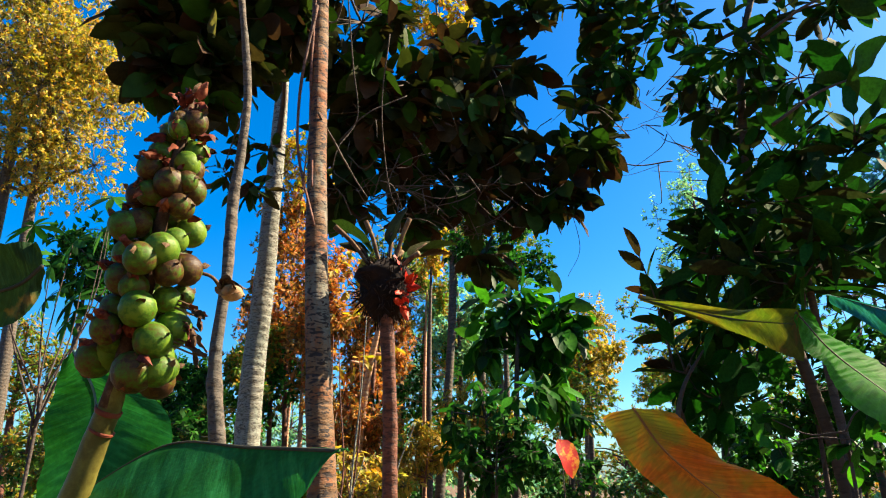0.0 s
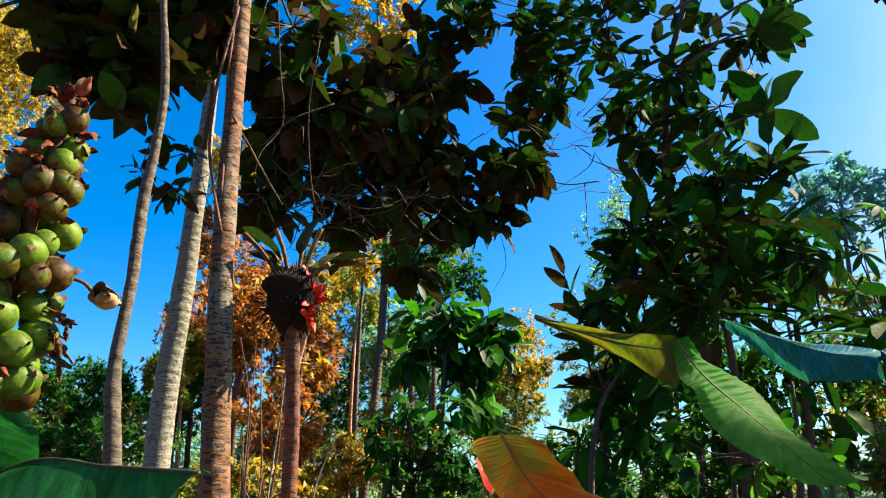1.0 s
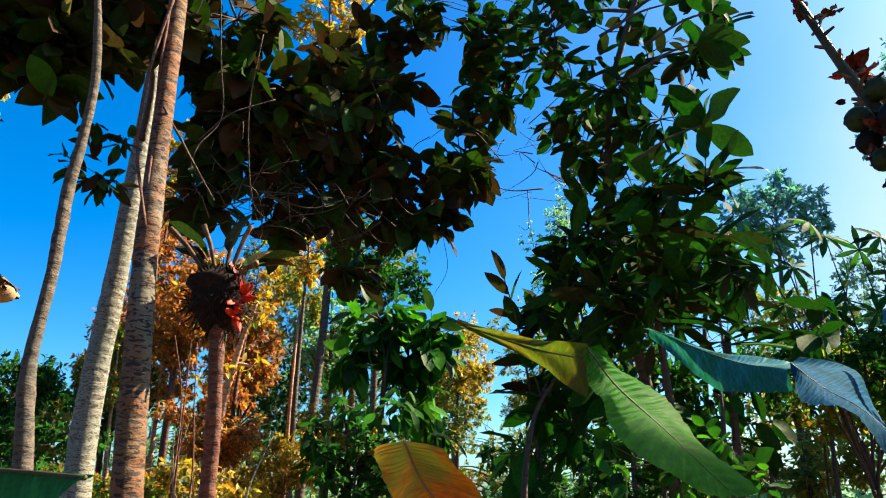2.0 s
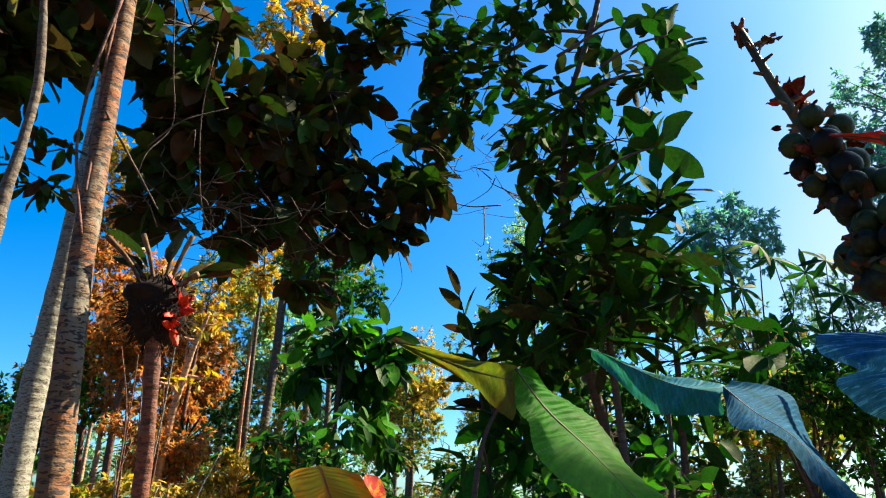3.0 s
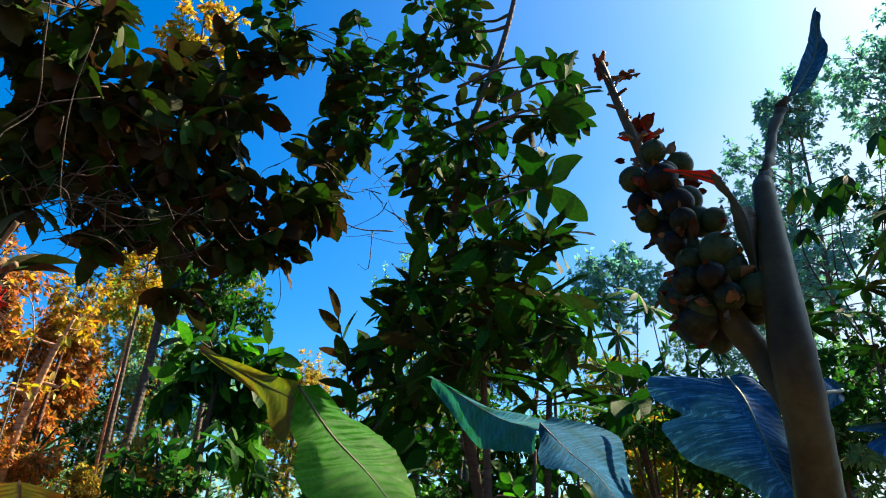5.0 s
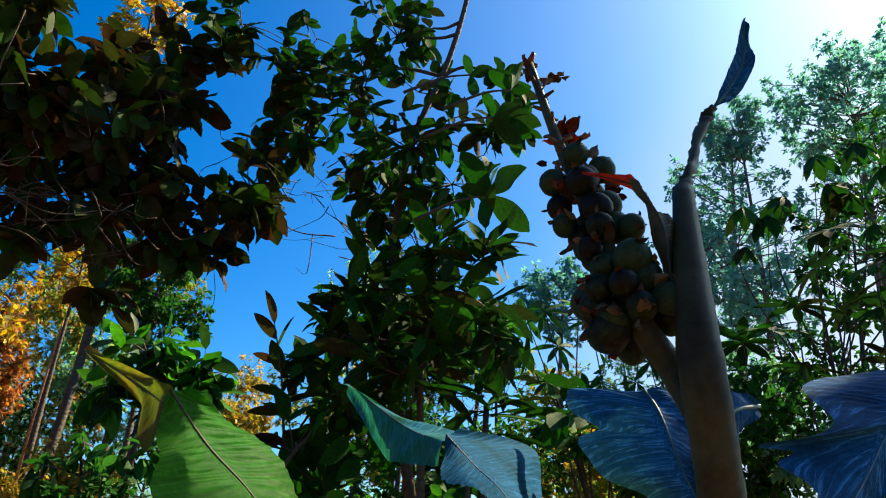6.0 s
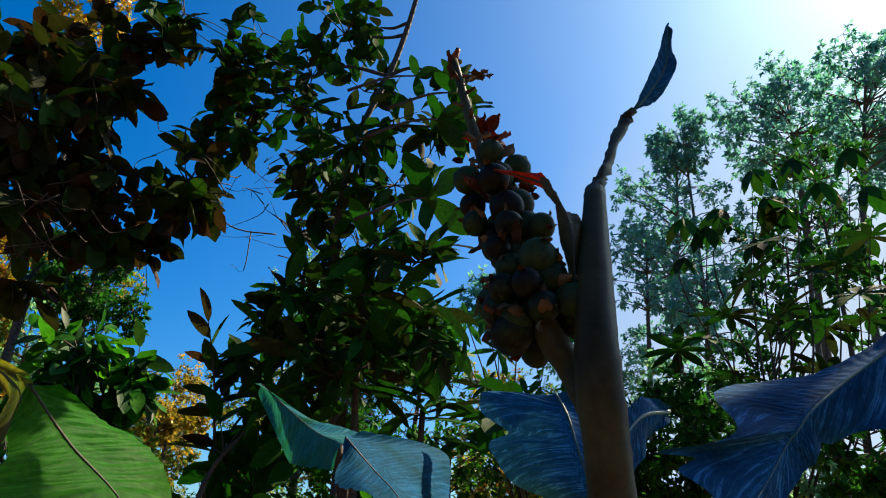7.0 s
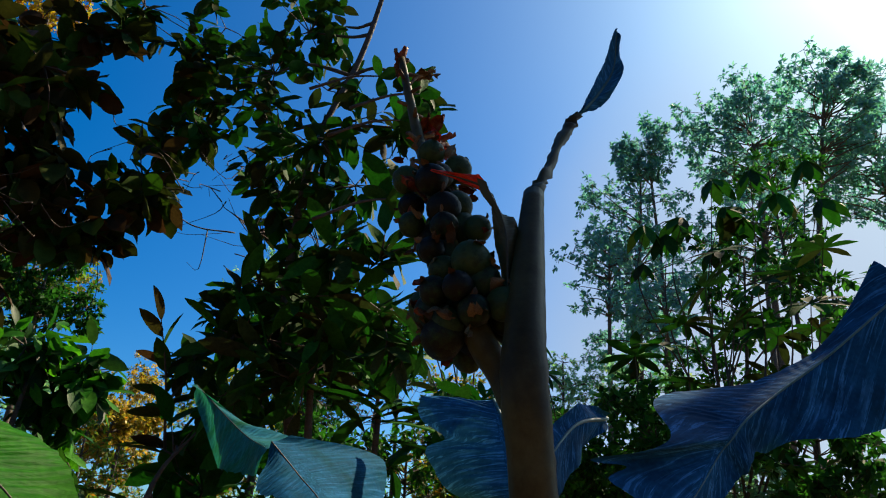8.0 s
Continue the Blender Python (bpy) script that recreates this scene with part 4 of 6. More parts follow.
    T("rusty_tree", "tree with rust-brown dry foliage", (-1.15, 12.99, 3.91), (0.7, 0.7, 1.2), 750, 0.17, RUST, BARK_PINK, 317, 0.05, lobes=30, spread=0.26)
    T("rusty_tree", "tree with rust-brown dry foliage", (-2.25, 11.81, 3.58), (0.9, 0.7, 1.2), 800, 0.17, RUST, BARK_PINK, 318, 0.05, lobes=32, spread=0.26)
    T("far_tree", "tall far tree with thin foliage paled by haze", (9.32, 13.22, 7.17), (1.35, 1.1, 1.35), 800, 0.27, HAZED, BARK_THIN, 321, 0.09, lobes=44, spread=0.22)
    T("wood_tree", fine, (-3.79, 11.38, 2.40), (1.0, 0.9, 0.9), 1300, 0.18, SHADE, BARK_THIN, 331, 0.05, lobes=40, spread=0.24)
    T("wood_tree", fine, (-4.98, 11.46, 2.54), (1.1, 0.9, 1.0), 1400, 0.18, SHADE, BARK_PINK, 332, 0.05, lobes=40, spread=0.24)
    T("wood_tree", fine, (-2.98, 12.66, 2.89), (0.9, 0.9, 1.1), 1200, 0.18, SHADE, BARK_THIN, 333, 0.05, lobes=36, spread=0.24)
    T("wood_tree", fine, (-3.79, 10.32, 1.67), (1.3, 0.9, 1.0), 1300, 0.18, MIDGREEN, BARK_THIN, 334, 0.05, lobes=40, spread=0.24)
    # tall trees on the sunny side
    far = "tall far tree with thin foliage paled by haze"
    T("far_tree", far, (26.097, 16.954, 19.863), (4.4, 3.5, 3.9), 2500, 0.42, HAZED, BARK_THIN, 40, 0.2, lobes=90, spread=0.16)
    T("far_tree", far, (20.155, 17.989, 14.197), (3.9, 2.4, 4.9), 1700, 0.38, HAZED, BARK_THIN, 41, 0.15, lobes=80, spread=0.16)
    T("far_tree", far, (19.523, 18.173, 9.479), (2.4, 2.0, 1.7), 1500, 0.246, HAZED, BARK_THIN, 44, 0.15, lobes=24, spread=0.22)
    T("far_tree", far, (28.699, 13.131, 17.701), (3.6, 3.0, 4.5), 1900, 0.42, HAZED, BARK_THIN, 45, 0.2, lobes=70, spread=0.16)
    T("far_tree", far, (17.49, 17.15, 11.43), (2.2, 2.0, 2.0), 560, 0.36, HAZED, BARK_THIN, 322, 0.14, lobes=46, spread=0.2)
    T("far_tree", far, (17.18, 14.55, 9.09), (2.2, 2.0, 1.8), 560, 0.36, HAZED, BARK_THIN, 323, 0.14, lobes=46, spread=0.2)
    T("far_tree", far, (19.20, 16.78, 16.48), (1.4, 1.4, 2.3), 620, 0.36, HAZED, BARK_THIN, 326, 0.12, lobes=34, spread=0.2)
    T("far_tree", far, (24.54, 12.54, 18.60), (3.2, 3.0, 3.4), 1400, 0.41, HAZED, BARK_THIN, 324, 0.18, lobes=80, spread=0.17)
    T("far_tree", far, (22.26, 14.46, 13.20), (3.0, 2.6, 2.8), 700, 0.38, HAZED, BARK_THIN, 325, 0.16, lobes=66, spread=0.18)
    # stands out of view, added to keep the sun off the right plant
    T("bush", "unseen tree that shades the right fruiting plant", (6.14, 1.85, 6.6), (0.9, 0.32, 0.7), 300, 0.24, SHADE, BARK_DARK, 48, 0.05, lobes=10, spread=0.55)
    T("bush", "dense dark green bush on the sunny side", (10.639, 6.560, 7.588), (1.3, 1.2, 1.3), 260, 0.24, SHADE, BARK_DARK, 42, 0.06, lobes=26, spread=0.3)
    T("bush", "dense dark green bush on the sunny side", (8.156, 5.461, 4.991), (1.3, 0.8, 0.9), 220, 0.26, SHADE, BARK_DARK, 46, 0.05, lobes=24, spread=0.3)
    T("bush", "dense dark green bush on the sunny side", (8.071, 4.359, 4.372), (1.2, 0.8, 0.9), 220, 0.26, SHADE, BARK_DARK, 47, 0.05, lobes=24, spread=0.3)
    # undergrowth
    low = "low dark green undergrowth"
    T("undergrowth", low, (0.583, 8.288, 1.705), (0.7, 0.6, 0.45), 450, 0.22, SHADE, BARK_DARK, 64, 0.03, category="shrub")
    T("undergrowth", low, (2.422, 7.236, 1.724), (0.8, 0.6, 0.45), 1000, 0.18, SHADE, BARK_DARK, 65, 0.03, category="shrub")
    T("undergrowth", "low sunlit green undergrowth", (2.941, 6.216, 1.641), (0.8, 0.6, 0.45), 900, 0.18, FRESH, BARK_DARK, 66, 0.03, category="shrub")
    T("undergrowth", low, (-3.101, 9.324, 1.737), (1.1, 0.6, 0.6), 1200, 0.2, SHADE, BARK_DARK, 67, 0.03, category="shrub")
    T("undergrowth", low, (-5.190, 10.360, 1.769), (1.3, 0.6, 0.7), 1200, 0.2, MIDGREEN, BARK_DARK, 68, 0.03, category="shrub")
    T("undergrowth", low, (2.811, 5.759, 2.237), (0.8, 0.6, 0.5), 900, 0.17, SHADE, BARK_DARK, 69, 0.03, category="shrub")
    T("undergrowth", "low sunlit green undergrowth", (3.572, 5.499, 2.335), (0.5, 0.5, 0.4), 700, 0.13, FRESH, BARK_DARK, 70, 0.03, category="shrub")
    T("undergrowth", low, (5.329, 4.472, 2.666), (1.0, 0.6, 0.6), 900, 0.18, SHADE, BARK_DARK, 71, 0.03, category="shrub")
    T("undergrowth", low, (5.398, 3.123, 2.469), (1.0, 0.6, 0.5), 900, 0.18, SHADE, BARK_DARK, 72, 0.03, category="shrub")
    T("rusty_tree", "tree with rust-brown dry foliage", (-1.688, 10.081, 3.598), (0.5, 0.5, 0.9), 992, 0.15, RUST, BARK_RED, 121, 0.05, lobes=19, spread=0.34)
    T("golden_tree", "thin tree with yellow leaves", (-0.924, 11.743, 4.437), (0.5, 0.5, 0.9), 330, 0.17, YELLOW, BARK_RED, 122, 0.05, lobes=17, spread=0.34)
    T("golden_tree", "thin tree with yellow and orange leaves", (-2.453, 12.368, 6.849), (0.7, 0.6, 1.0), 558, 0.18, YELLOW, BARK_RED, 123, 0.05, lobes=17, spread=0.34)
    T("rusty_shrub", "rust-brown dry shrub in full sun", (-1.133, 9.380, 2.132), (0.7, 0.5, 0.5), 930, 0.15, RUST, BARK_RED, 124, 0.03, category="shrub", width=0.28, droop=0.6, lobes=19, spread=0.34)
    T("rusty_shrub", "golden-brown drooping shrub in full sun", (0.437, 9.951, 2.234), (0.7, 0.5, 0.5), 806, 0.15, GOLD, BARK_RED, 125, 0.03, category="shrub", width=0.28, droop=0.6, lobes=19, spread=0.34)
    T("golden_tree", "golden tree at the wood's edge", (3.244, 16.832, 4.351), (0.9, 0.8, 1.1), 1178, 0.16, GOLD, BARK_DARK, 126, 0.07, lobes=22, spread=0.34)
    T("bush", "blue-green bush behind the fruiting plant", (8.267, 7.173, 3.906), (1.1, 0.7, 0.8), 1500, 0.15, COOL, BARK_DARK, 127, 0.04)
    T("bush", "dark green bush behind the fruiting plant", (8.225, 5.986, 3.849), (1.0, 0.7, 0.7), 480, 0.17, SHADE, BARK_DARK, 128, 0.04, lobes=20, spread=0.34)
    T("bush", "sunlit fresh green bush behind the broad-leaved tree", (5.420, 9.266, 4.60), (0.5, 0.5, 0.9), 900, 0.13, FRESH, BARK_DARK, 129, 0.04)
    T("bush", "dark green bush among the banana-like leaves", (6.959, 7.594, 3.114), (1.3, 0.7, 0.8), 900, 0.2, SHADE, BARK_DARK, 130, 0.04)
    T("bush", "sunlit fresh green bush among the banana-like leaves", (5.360, 7.080, 2.680), (0.8, 0.6, 0.6), 800, 0.16, FRESH, BARK_DARK, 131, 0.04)
    T("bush", "dark green bush among the banana-like leaves", (5.791, 6.062, 2.164), (1.1, 0.6, 0.5), 800, 0.18, SHADE, BARK_DARK, 132, 0.04)
    T("undergrowth", "low sunlit green undergrowth", (4.62, 5.15, 2.42), (0.8, 0.6, 0.45), 1300, 0.15, FRESH, BARK_DARK, 341, 0.02, category="shrub")
    T("undergrowth", low, (5.56, 4.95, 2.42), (0.9, 0.6, 0.5), 1500, 0.15, SHADE, BARK_DARK, 342, 0.02, category="shrub")
    T("undergrowth", low, (5.68, 4.03, 2.28), (0.9, 0.6, 0.5), 1500, 0.15, COOL, BARK_DARK, 343, 0.02, category="shrub")
    T("undergrowth", low, (4.42, 5.93, 2.32), (0.8, 0.6, 0.5), 1300, 0.15, MIDGREEN, BARK_DARK, 344, 0.02, category="shrub")
    # shrubs that close the view at the ground
    for n in range(15):
        a = radians(-42 + 9.3 * n)
        d = 13 + 1.6 * (n % 3)
        T("shrub", "low mixed green shrub on the wood's floor", (d * math.sin(a), d * math.cos(a), 0.85), (1.7, 0.9, 0.85), 900, 0.22, (MIDGREEN, SHADE, COOL)[n % 3], BARK_DARK, 240 + n, 0.04, group="shrubs at the wood's edge", category="shrub", lobes=30, spread=0.28)
    T("rusty_tree", "tree with rust-brown dry foliage", (-2.810, 12.769, 5.626), (0.8, 0.6, 1.2), 1100, 0.16, RUST, BARK_RED, 261, 0.05, lobes=22, spread=0.32)
    T("rusty_tree", "tree with rust-brown dry foliage", (-1.184, 13.123, 3.558), (0.8, 0.6, 0.9), 1100, 0.16, RUST, BARK_RED, 262, 0.05, lobes=22, spread=0.32)
    T("golden_tree", "thin tree with yellow and orange leaves", (-0.315, 14.662, 4.641), (0.7, 0.6, 1.2), 500, 0.16, GOLD, BARK_RED, 263, 0.05, lobes=20, spread=0.32)
    for n in range(14):
        a = radians(-38 + 9.1 * n)
        T("shrub", "low blue-green shrub deeper in the wood", (21 * math.sin(a), 21 * math.cos(a), 1.15), (2.3, 1.2, 1.15), 700, 0.3, (COOL, MIDGREEN)[n % 2], BARK_DARK, 270 + n, 0.04, group="shrubs deep in the wood", category="shrub", lobes=30, spread=0.28)
    T("bush", "sunlit green bush low behind the leafy plant", (5.890, 8.417, 1.906), (1.0, 0.7, 0.55), 700, 0.17, MIDGREEN, BARK_DARK, 291, 0.03, lobes=18, spread=0.36)
    T("bush", "sunlit green bush low behind the leafy plant", (5.193, 9.648, 1.925), (1.0, 0.7, 0.6), 700, 0.17, FRESH, BARK_DARK, 292, 0.03, lobes=18, spread=0.36)
    T("bush", "sunlit green bush low behind the leafy plant", (7.036, 8.430, 2.763), (1.0, 0.7, 0.7), 700, 0.17, FRESH, BARK_DARK, 293, 0.03, lobes=18, spread=0.36)
    slim = "slim pink-barked tree with sparse rusty leaves in the sun"
    for n, spot in enumerate(((-3.142, 13.042, 4.490), (-2.935, 15.148, 4.613), (-0.285, 13.259, 4.832), (-1.175, 11.738, 3.662), (0.266, 15.695, 3.867), (-2.750, 11.311, 2.986))):
        T("slim_tree", slim, spot, (0.55, 0.5, 0.9), 420, 0.17, (RUST, YELLOW, MIDGREEN)[n % 3], BARK_PINK, 140 + n, 0.045, lobes=9, lean=0.25 - 0.12 * n)
    # low belt of woodland all round
    for n in range(16):
        a = radians(-44 + 8.2 * n)
        d = 33 + 3 * (n % 3)
        T("woodland_tree", "low blue-green tree in the woodland belt", (d * math.sin(a), d * math.cos(a), 2.9), (3.4, 2.6, 2.9), 1300, 0.4, (COOL, MIDGREEN)[n % 2], BARK_DARK, 110 + n, 0.15, group="woodland belt")
    T("undergrowth", low, (1.201, 7.329, 1.419), (0.5, 0.5, 0.35), 400, 0.16, SHADE, BARK_DARK, 73, 0.02, category="shrub")
    T("undergrowth", "low golden-brown undergrowth in the sun", (-0.995, 8.376, 1.415), (0.9, 0.5, 0.4), 375, 0.16, GOLD, BARK_DARK, 74, 0.02, category="shrub", lobes=19, spread=0.34)
    T("undergrowth", low, (-2.028, 8.394, 1.357), (0.8, 0.5, 0.4), 900, 0.16, MIDGREEN, BARK_DARK, 75, 0.02, category="shrub")
    # unseen trees added at the camera's back, to hold off skylight
    for n, (x, y) in enumerate(((-7, -3), (-4, -8), (0.5, -9), (4.5, -8), (-8, 2), (-1.5, -12))):
        T("wood_tree", "unseen tree added behind the camera", (x, y, 4.2), (2.0, 1.6, 2.8), 1500, 0.5, SHADE, BARK_DARK, 90 + n, 0.12)


wood()

broad_tree("young_tree", "young tree with large fresh green leaves", [(0.891, 9.600, 0.695), (0.921, 9.600, 1.746), (0.954, 9.600, 2.870), (1.017, 9.600, 3.767)], [0.05, 0.04, 0.03, 0.015],
           [((0.872, 9.685, 3.634), 0.4508, 16), ((1.510, 9.729, 3.490), 0.4132, 12), ((1.322, 9.861, 3.059), 0.4508, 12), ((0.571, 9.817, 3.203), 0.3756, 9), ((1.548, 10.014, 2.556), 0.3381, 8), ((1.623, 9.795, 3.274), 0.3005, 6)],
           BARK_DARK, FRESH, 0.40, 15, width=0.42, per=6, shown=200, thick=0.02, droop=0.6, sides=8)
broad_tree("young_tree", "young tree with dark drooping leaves", [(0.582, 8.600, 0.661), (0.536, 8.600, 1.414), (0.485, 8.600, 2.084)], [0.04, 0.03, 0.015],
           [((0.43, 8.59, 2.40), 0.3, 5), ((0.10, 8.60, 2.15), 0.28, 4), ((0.74, 8.57, 2.21), 0.3, 4), ((1.06, 8.53, 2.39), 0.3, 4), ((0.29, 8.60, 1.78), 0.3, 4), ((0.73, 8.57, 1.71), 0.3, 4), ((1.10, 8.53, 1.83), 0.3, 4), ((0.47, 8.59, 1.41), 0.28, 4), ((1.42, 8.48, 2.08), 0.26, 4)],
           BARK_DARK, SHADE, 0.27, 16, width=0.36, per=6, shown=300, thick=0.02, droop=0.9, sides=8)


broad_tree("broad_leaved_shrub", "shrub with large drooping dark leaves", [(1.526, 5.000, 0.790), (1.503, 5.000, 1.458), (1.592, 5.050, 1.966), (1.790, 5.100, 2.282)], [0.03, 0.022, 0.016, 0.008],
           [((1.747, 5.378, 2.161), 0.2868, 7), ((1.996, 5.426, 1.966), 0.3278, 8), ((2.236, 5.327, 2.241), 0.2868, 6), ((1.684, 5.414, 1.726), 0.2815, 6)],
           BARK_DARK, FRESH_DARK, 0.3, 18, width=0.5, per=5, share=0.65, shown=170, thick=0.012, droop=0.8, sides=8)
broad_tree("broad_leaved_shrub", "shrub with large drooping dark leaves", [(2.407, 4.200, 0.894), (2.469, 4.200, 1.462), (2.525, 4.250, 1.832), (2.561, 4.300, 2.098)], [0.03, 0.022, 0.016, 0.008],
           [((2.890, 4.824, 2.065), 0.2231, 3), ((3.077, 4.847, 1.960), 0.2231, 3), ((2.746, 4.910, 1.817), 0.2045, 3), ((3.286, 4.249, 2.566), 0.2603, 4)],
           BARK_DARK, FRESH_DARK, 0.26, 19, width=0.5, per=5, share=0.8, shown=120, thick=0.012, droop=0.8, sides=8)


broad_tree("small_shrub", "low shrub with bright sunlit green leaves", [(1.98, 3.68, 0.0), (1.95, 3.70, 1.51), (1.94, 3.70, 1.63)], [0.012, 0.009, 0.005],
           [((1.57, 3.86, 1.78), 0.11, 3), ((1.67, 3.83, 1.60), 0.11, 3), ((2.14, 3.60, 1.75), 0.11, 3), ((2.25, 3.53, 1.60), 0.11, 3), ((1.98, 3.68, 1.59), 0.11, 3)],
           BARK_DARK, FRESH, 0.125, 21, width=0.62, per=5, shown=120, thick=0.006, droop=0.5, sides=7)


# ---------------------------------------------------------------- smaller trees and plants of the middle distance
def crowned_trunk():
    """Slim reddish trunk that ends in a dark nest of fibres with scarlet bracts and cut leaf stalks."""
    rng = np.random.default_rng(201)
    pts = [(-0.145, 2.400, 0.689), (-0.162, 2.400, 1.390), (-0.167, 2.370, 1.694), (-0.182, 2.330, 1.957)]
    base = np.array(pts[0])
    tree = thing("nest_topped_tree", base, "slim reddish trunk topped by a dark fibrous nest", "tree")
    v, f = tube(relative(pts, base), [0.0267, 0.0244, 0.0232, 0.0219], 12, 30, 0.06, 2)
    part("trunk", mesh_data("trunk", v, f, BARK_RED), tree)
    head = np.array((-0.184, 2.354, 2.028)) - base
    core, cf = tube([head - (0, 0, 0.10), head - (0, 0, 0.03), head + (0, 0, 0.05), head + (0, 0, 0.10)], [0.04, 0.085, 0.09, 0.04], 12, 14, 0.14, 3)
    part("nest", mesh_data("nest", core, cf, NEST), tree, "dark brown fibrous nest")
    d = unit(rng.normal(0, 1, (900, 3)) + (0, 0, 0.2))
    fibre = leaf_shape(3, 0.1, 0.4, 0.3, 0.1)
    part("fibre", many_leaves("fibre", fibre, head + d * (0.088, 0.088, 0.095), leaf_frames(rng, d + rng.normal(0, 0.5, d.shape)), rng.uniform(0.02, 0.05, 900), NEST), tree, kind="stuff")
    for n in range(13):
        a = rng.normal(0, 0.5)
        way = np.array((0.75 * math.cos(a), -0.75 + 0.4 * math.sin(a), rng.normal(-0.2, 0.5)))
        part("bract", petal("bract", SCARLET, 210 + n, 5, 0.5, 0.4, 0.2), tree, "scarlet bract", m=aim(head + unit(way) * 0.08 + np.array((0.012, -0.01, -0.01)), way + rng.normal(0, 0.5, 3), rng.uniform(0.04, 0.06), rng.random() * 6))
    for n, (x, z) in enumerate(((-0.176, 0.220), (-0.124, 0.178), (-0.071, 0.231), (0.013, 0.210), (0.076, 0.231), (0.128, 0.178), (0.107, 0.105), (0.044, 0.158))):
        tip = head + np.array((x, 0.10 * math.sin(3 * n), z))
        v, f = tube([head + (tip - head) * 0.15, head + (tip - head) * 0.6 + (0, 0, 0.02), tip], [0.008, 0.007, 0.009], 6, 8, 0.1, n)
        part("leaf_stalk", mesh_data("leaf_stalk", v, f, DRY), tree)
    shape = leaf_shape(6, 0.45, 0.5, 0.3, 0.2, 0.1)
    data = mesh_data("leaf", *shape, LEATHER)
    for n in range(9):
        a = n * 2.4
        way = np.array((math.cos(a), 0.5 + 0.3 * math.sin(a), rng.uniform(0.2, 1.1)))
        part("leaf", data, tree, m=aim(head + unit(way) * 0.10 + np.array((0, 0, 0.06)), way, rng.uniform(0.13, 0.2), rng.normal(0, 0.6)))


def vines():
    rng = np.random.default_rng(77)
    spans = (((-0.539, 3.587, 4.083), (-0.516, 3.717, 3.656), (-0.459, 3.797, 3.397), (-0.572, 3.747, 3.217), (-0.610, 3.793, 3.068)),
             ((-0.307, 3.749, 3.896), (-0.339, 3.882, 3.459), (-0.307, 4.006, 3.054), (-0.209, 4.054, 2.898)),
             ((-0.446, 2.402, 2.693), (-0.339, 2.683, 2.595), (-0.295, 2.715, 2.489)),
             ((-0.558, 3.656, 3.174), (-0.407, 3.602, 3.348), (-0.199, 3.674, 3.455)),
             ((-0.489, 2.496, 3.205), (-0.508, 2.478, 2.921), (-0.512, 2.431, 2.663), (-0.493, 2.387, 2.468), (-0.419, 2.292, 2.230)),
             ((-0.501, 2.519, 3.299), (-0.518, 2.484, 2.901), (-0.481, 2.416, 2.611), (-0.440, 2.329, 2.382)))
    spans += (
             ((-0.510, 2.595, 3.222), (-0.419, 2.602, 3.200), (-0.392, 2.562, 3.331)),
             ((-0.293, 4.286, 3.166), (0.021, 4.400, 3.135), (0.240, 4.472, 3.240)), ((-0.492, 4.222, 3.030), (-0.223, 4.296, 3.132), (-0.014, 4.421, 3.066)),
             ((2.033, 6.083, 4.127), (1.683, 6.090, 4.103), (1.361, 5.969, 4.157), (1.033, 5.814, 3.983)), ((1.933, 6.093, 4.094), (1.583, 6.123, 3.998), (1.263, 5.991, 4.087)),
             ((0.969, 5.273, 3.356), (1.003, 5.354, 3.092), (0.939, 5.416, 2.888)))
    for n, pts in enumerate(spans):
        base = np.array(pts[0])
        thick = 0.007 if n in (4, 5, 9) else 0.0045 if n < 10 else 0.0025
        line = np.array(pts)
        line[1:-1] += rng.normal(0, 0.015, line[1:-1].shape)
        v, f = tube(relative(line, base), [thick, thick * 0.8, thick * 0.6], 6, 30, 0.15, n)
        ob = new("vine", mesh_data("vine", v, f, BARK_RED if n in (4, 5) else BARK_DARK))
        ob.location = base
        tagged(ob, "thin woody vine hanging from the dark crown", "vine", "vines in the crown")


def pale_stems():
    """Bundle of thin pale stems among the rusty foliage."""
    rng = np.random.default_rng(31)
    base = np.array((-0.958, 7.500, 0.794))
    base[2] = 0
    bush = thing("stem_clump", base, "clump of thin pale leaning stems in the sun", "shrub")
    for n in range(11):
        foot = base + (rng.normal(0, 0.12), rng.normal(0, 0.12), 0)
        top = foot + (rng.normal(0, 0.3), rng.normal(0, 0.2), rng.uniform(1.6, 3.0))
        low, mid, high = (foot + (top - foot) * w + rng.normal(0, 0.06, 3) for w in (0.25, 0.5, 0.75))
        v, f = tube(relative([foot, low, mid, high, top], base), [0.016, 0.013, 0.011, 0.008, 0.004], 6, 22, 0.12, n)
        part("stem", mesh_data("stem", v, f, BARK_WHITE if n % 2 else BARK_RED), bush)


def leaning_tree():
    pts = [(-1.106, 9.583, 0.888), (-1.038, 9.324, 1.737), (-0.949, 9.124, 2.390), (-0.813, 8.924, 3.043), (-0.642, 8.764, 3.566)]
    broad_tree("leaning_tree", "leaning pinkish-barked tree with sparse yellow leaves", [(pts[0][0], pts[0][1], 0.0)] + pts, [0.085, 0.075, 0.06, 0.05, 0.035, 0.015],
               [((-0.983, 8.844, 3.304), 0.3, 4), ((-0.574, 8.804, 3.435), 0.35, 5), ((-1.120, 9.004, 2.782), 0.3, 4), ((-0.642, 8.984, 2.847), 0.25, 4), ((-1.325, 8.685, 3.827), 0.35, 5)],
               BARK_PINK, YELLOW, 0.12, 17, per=6, shown=60, sides=9, thick=0.04)


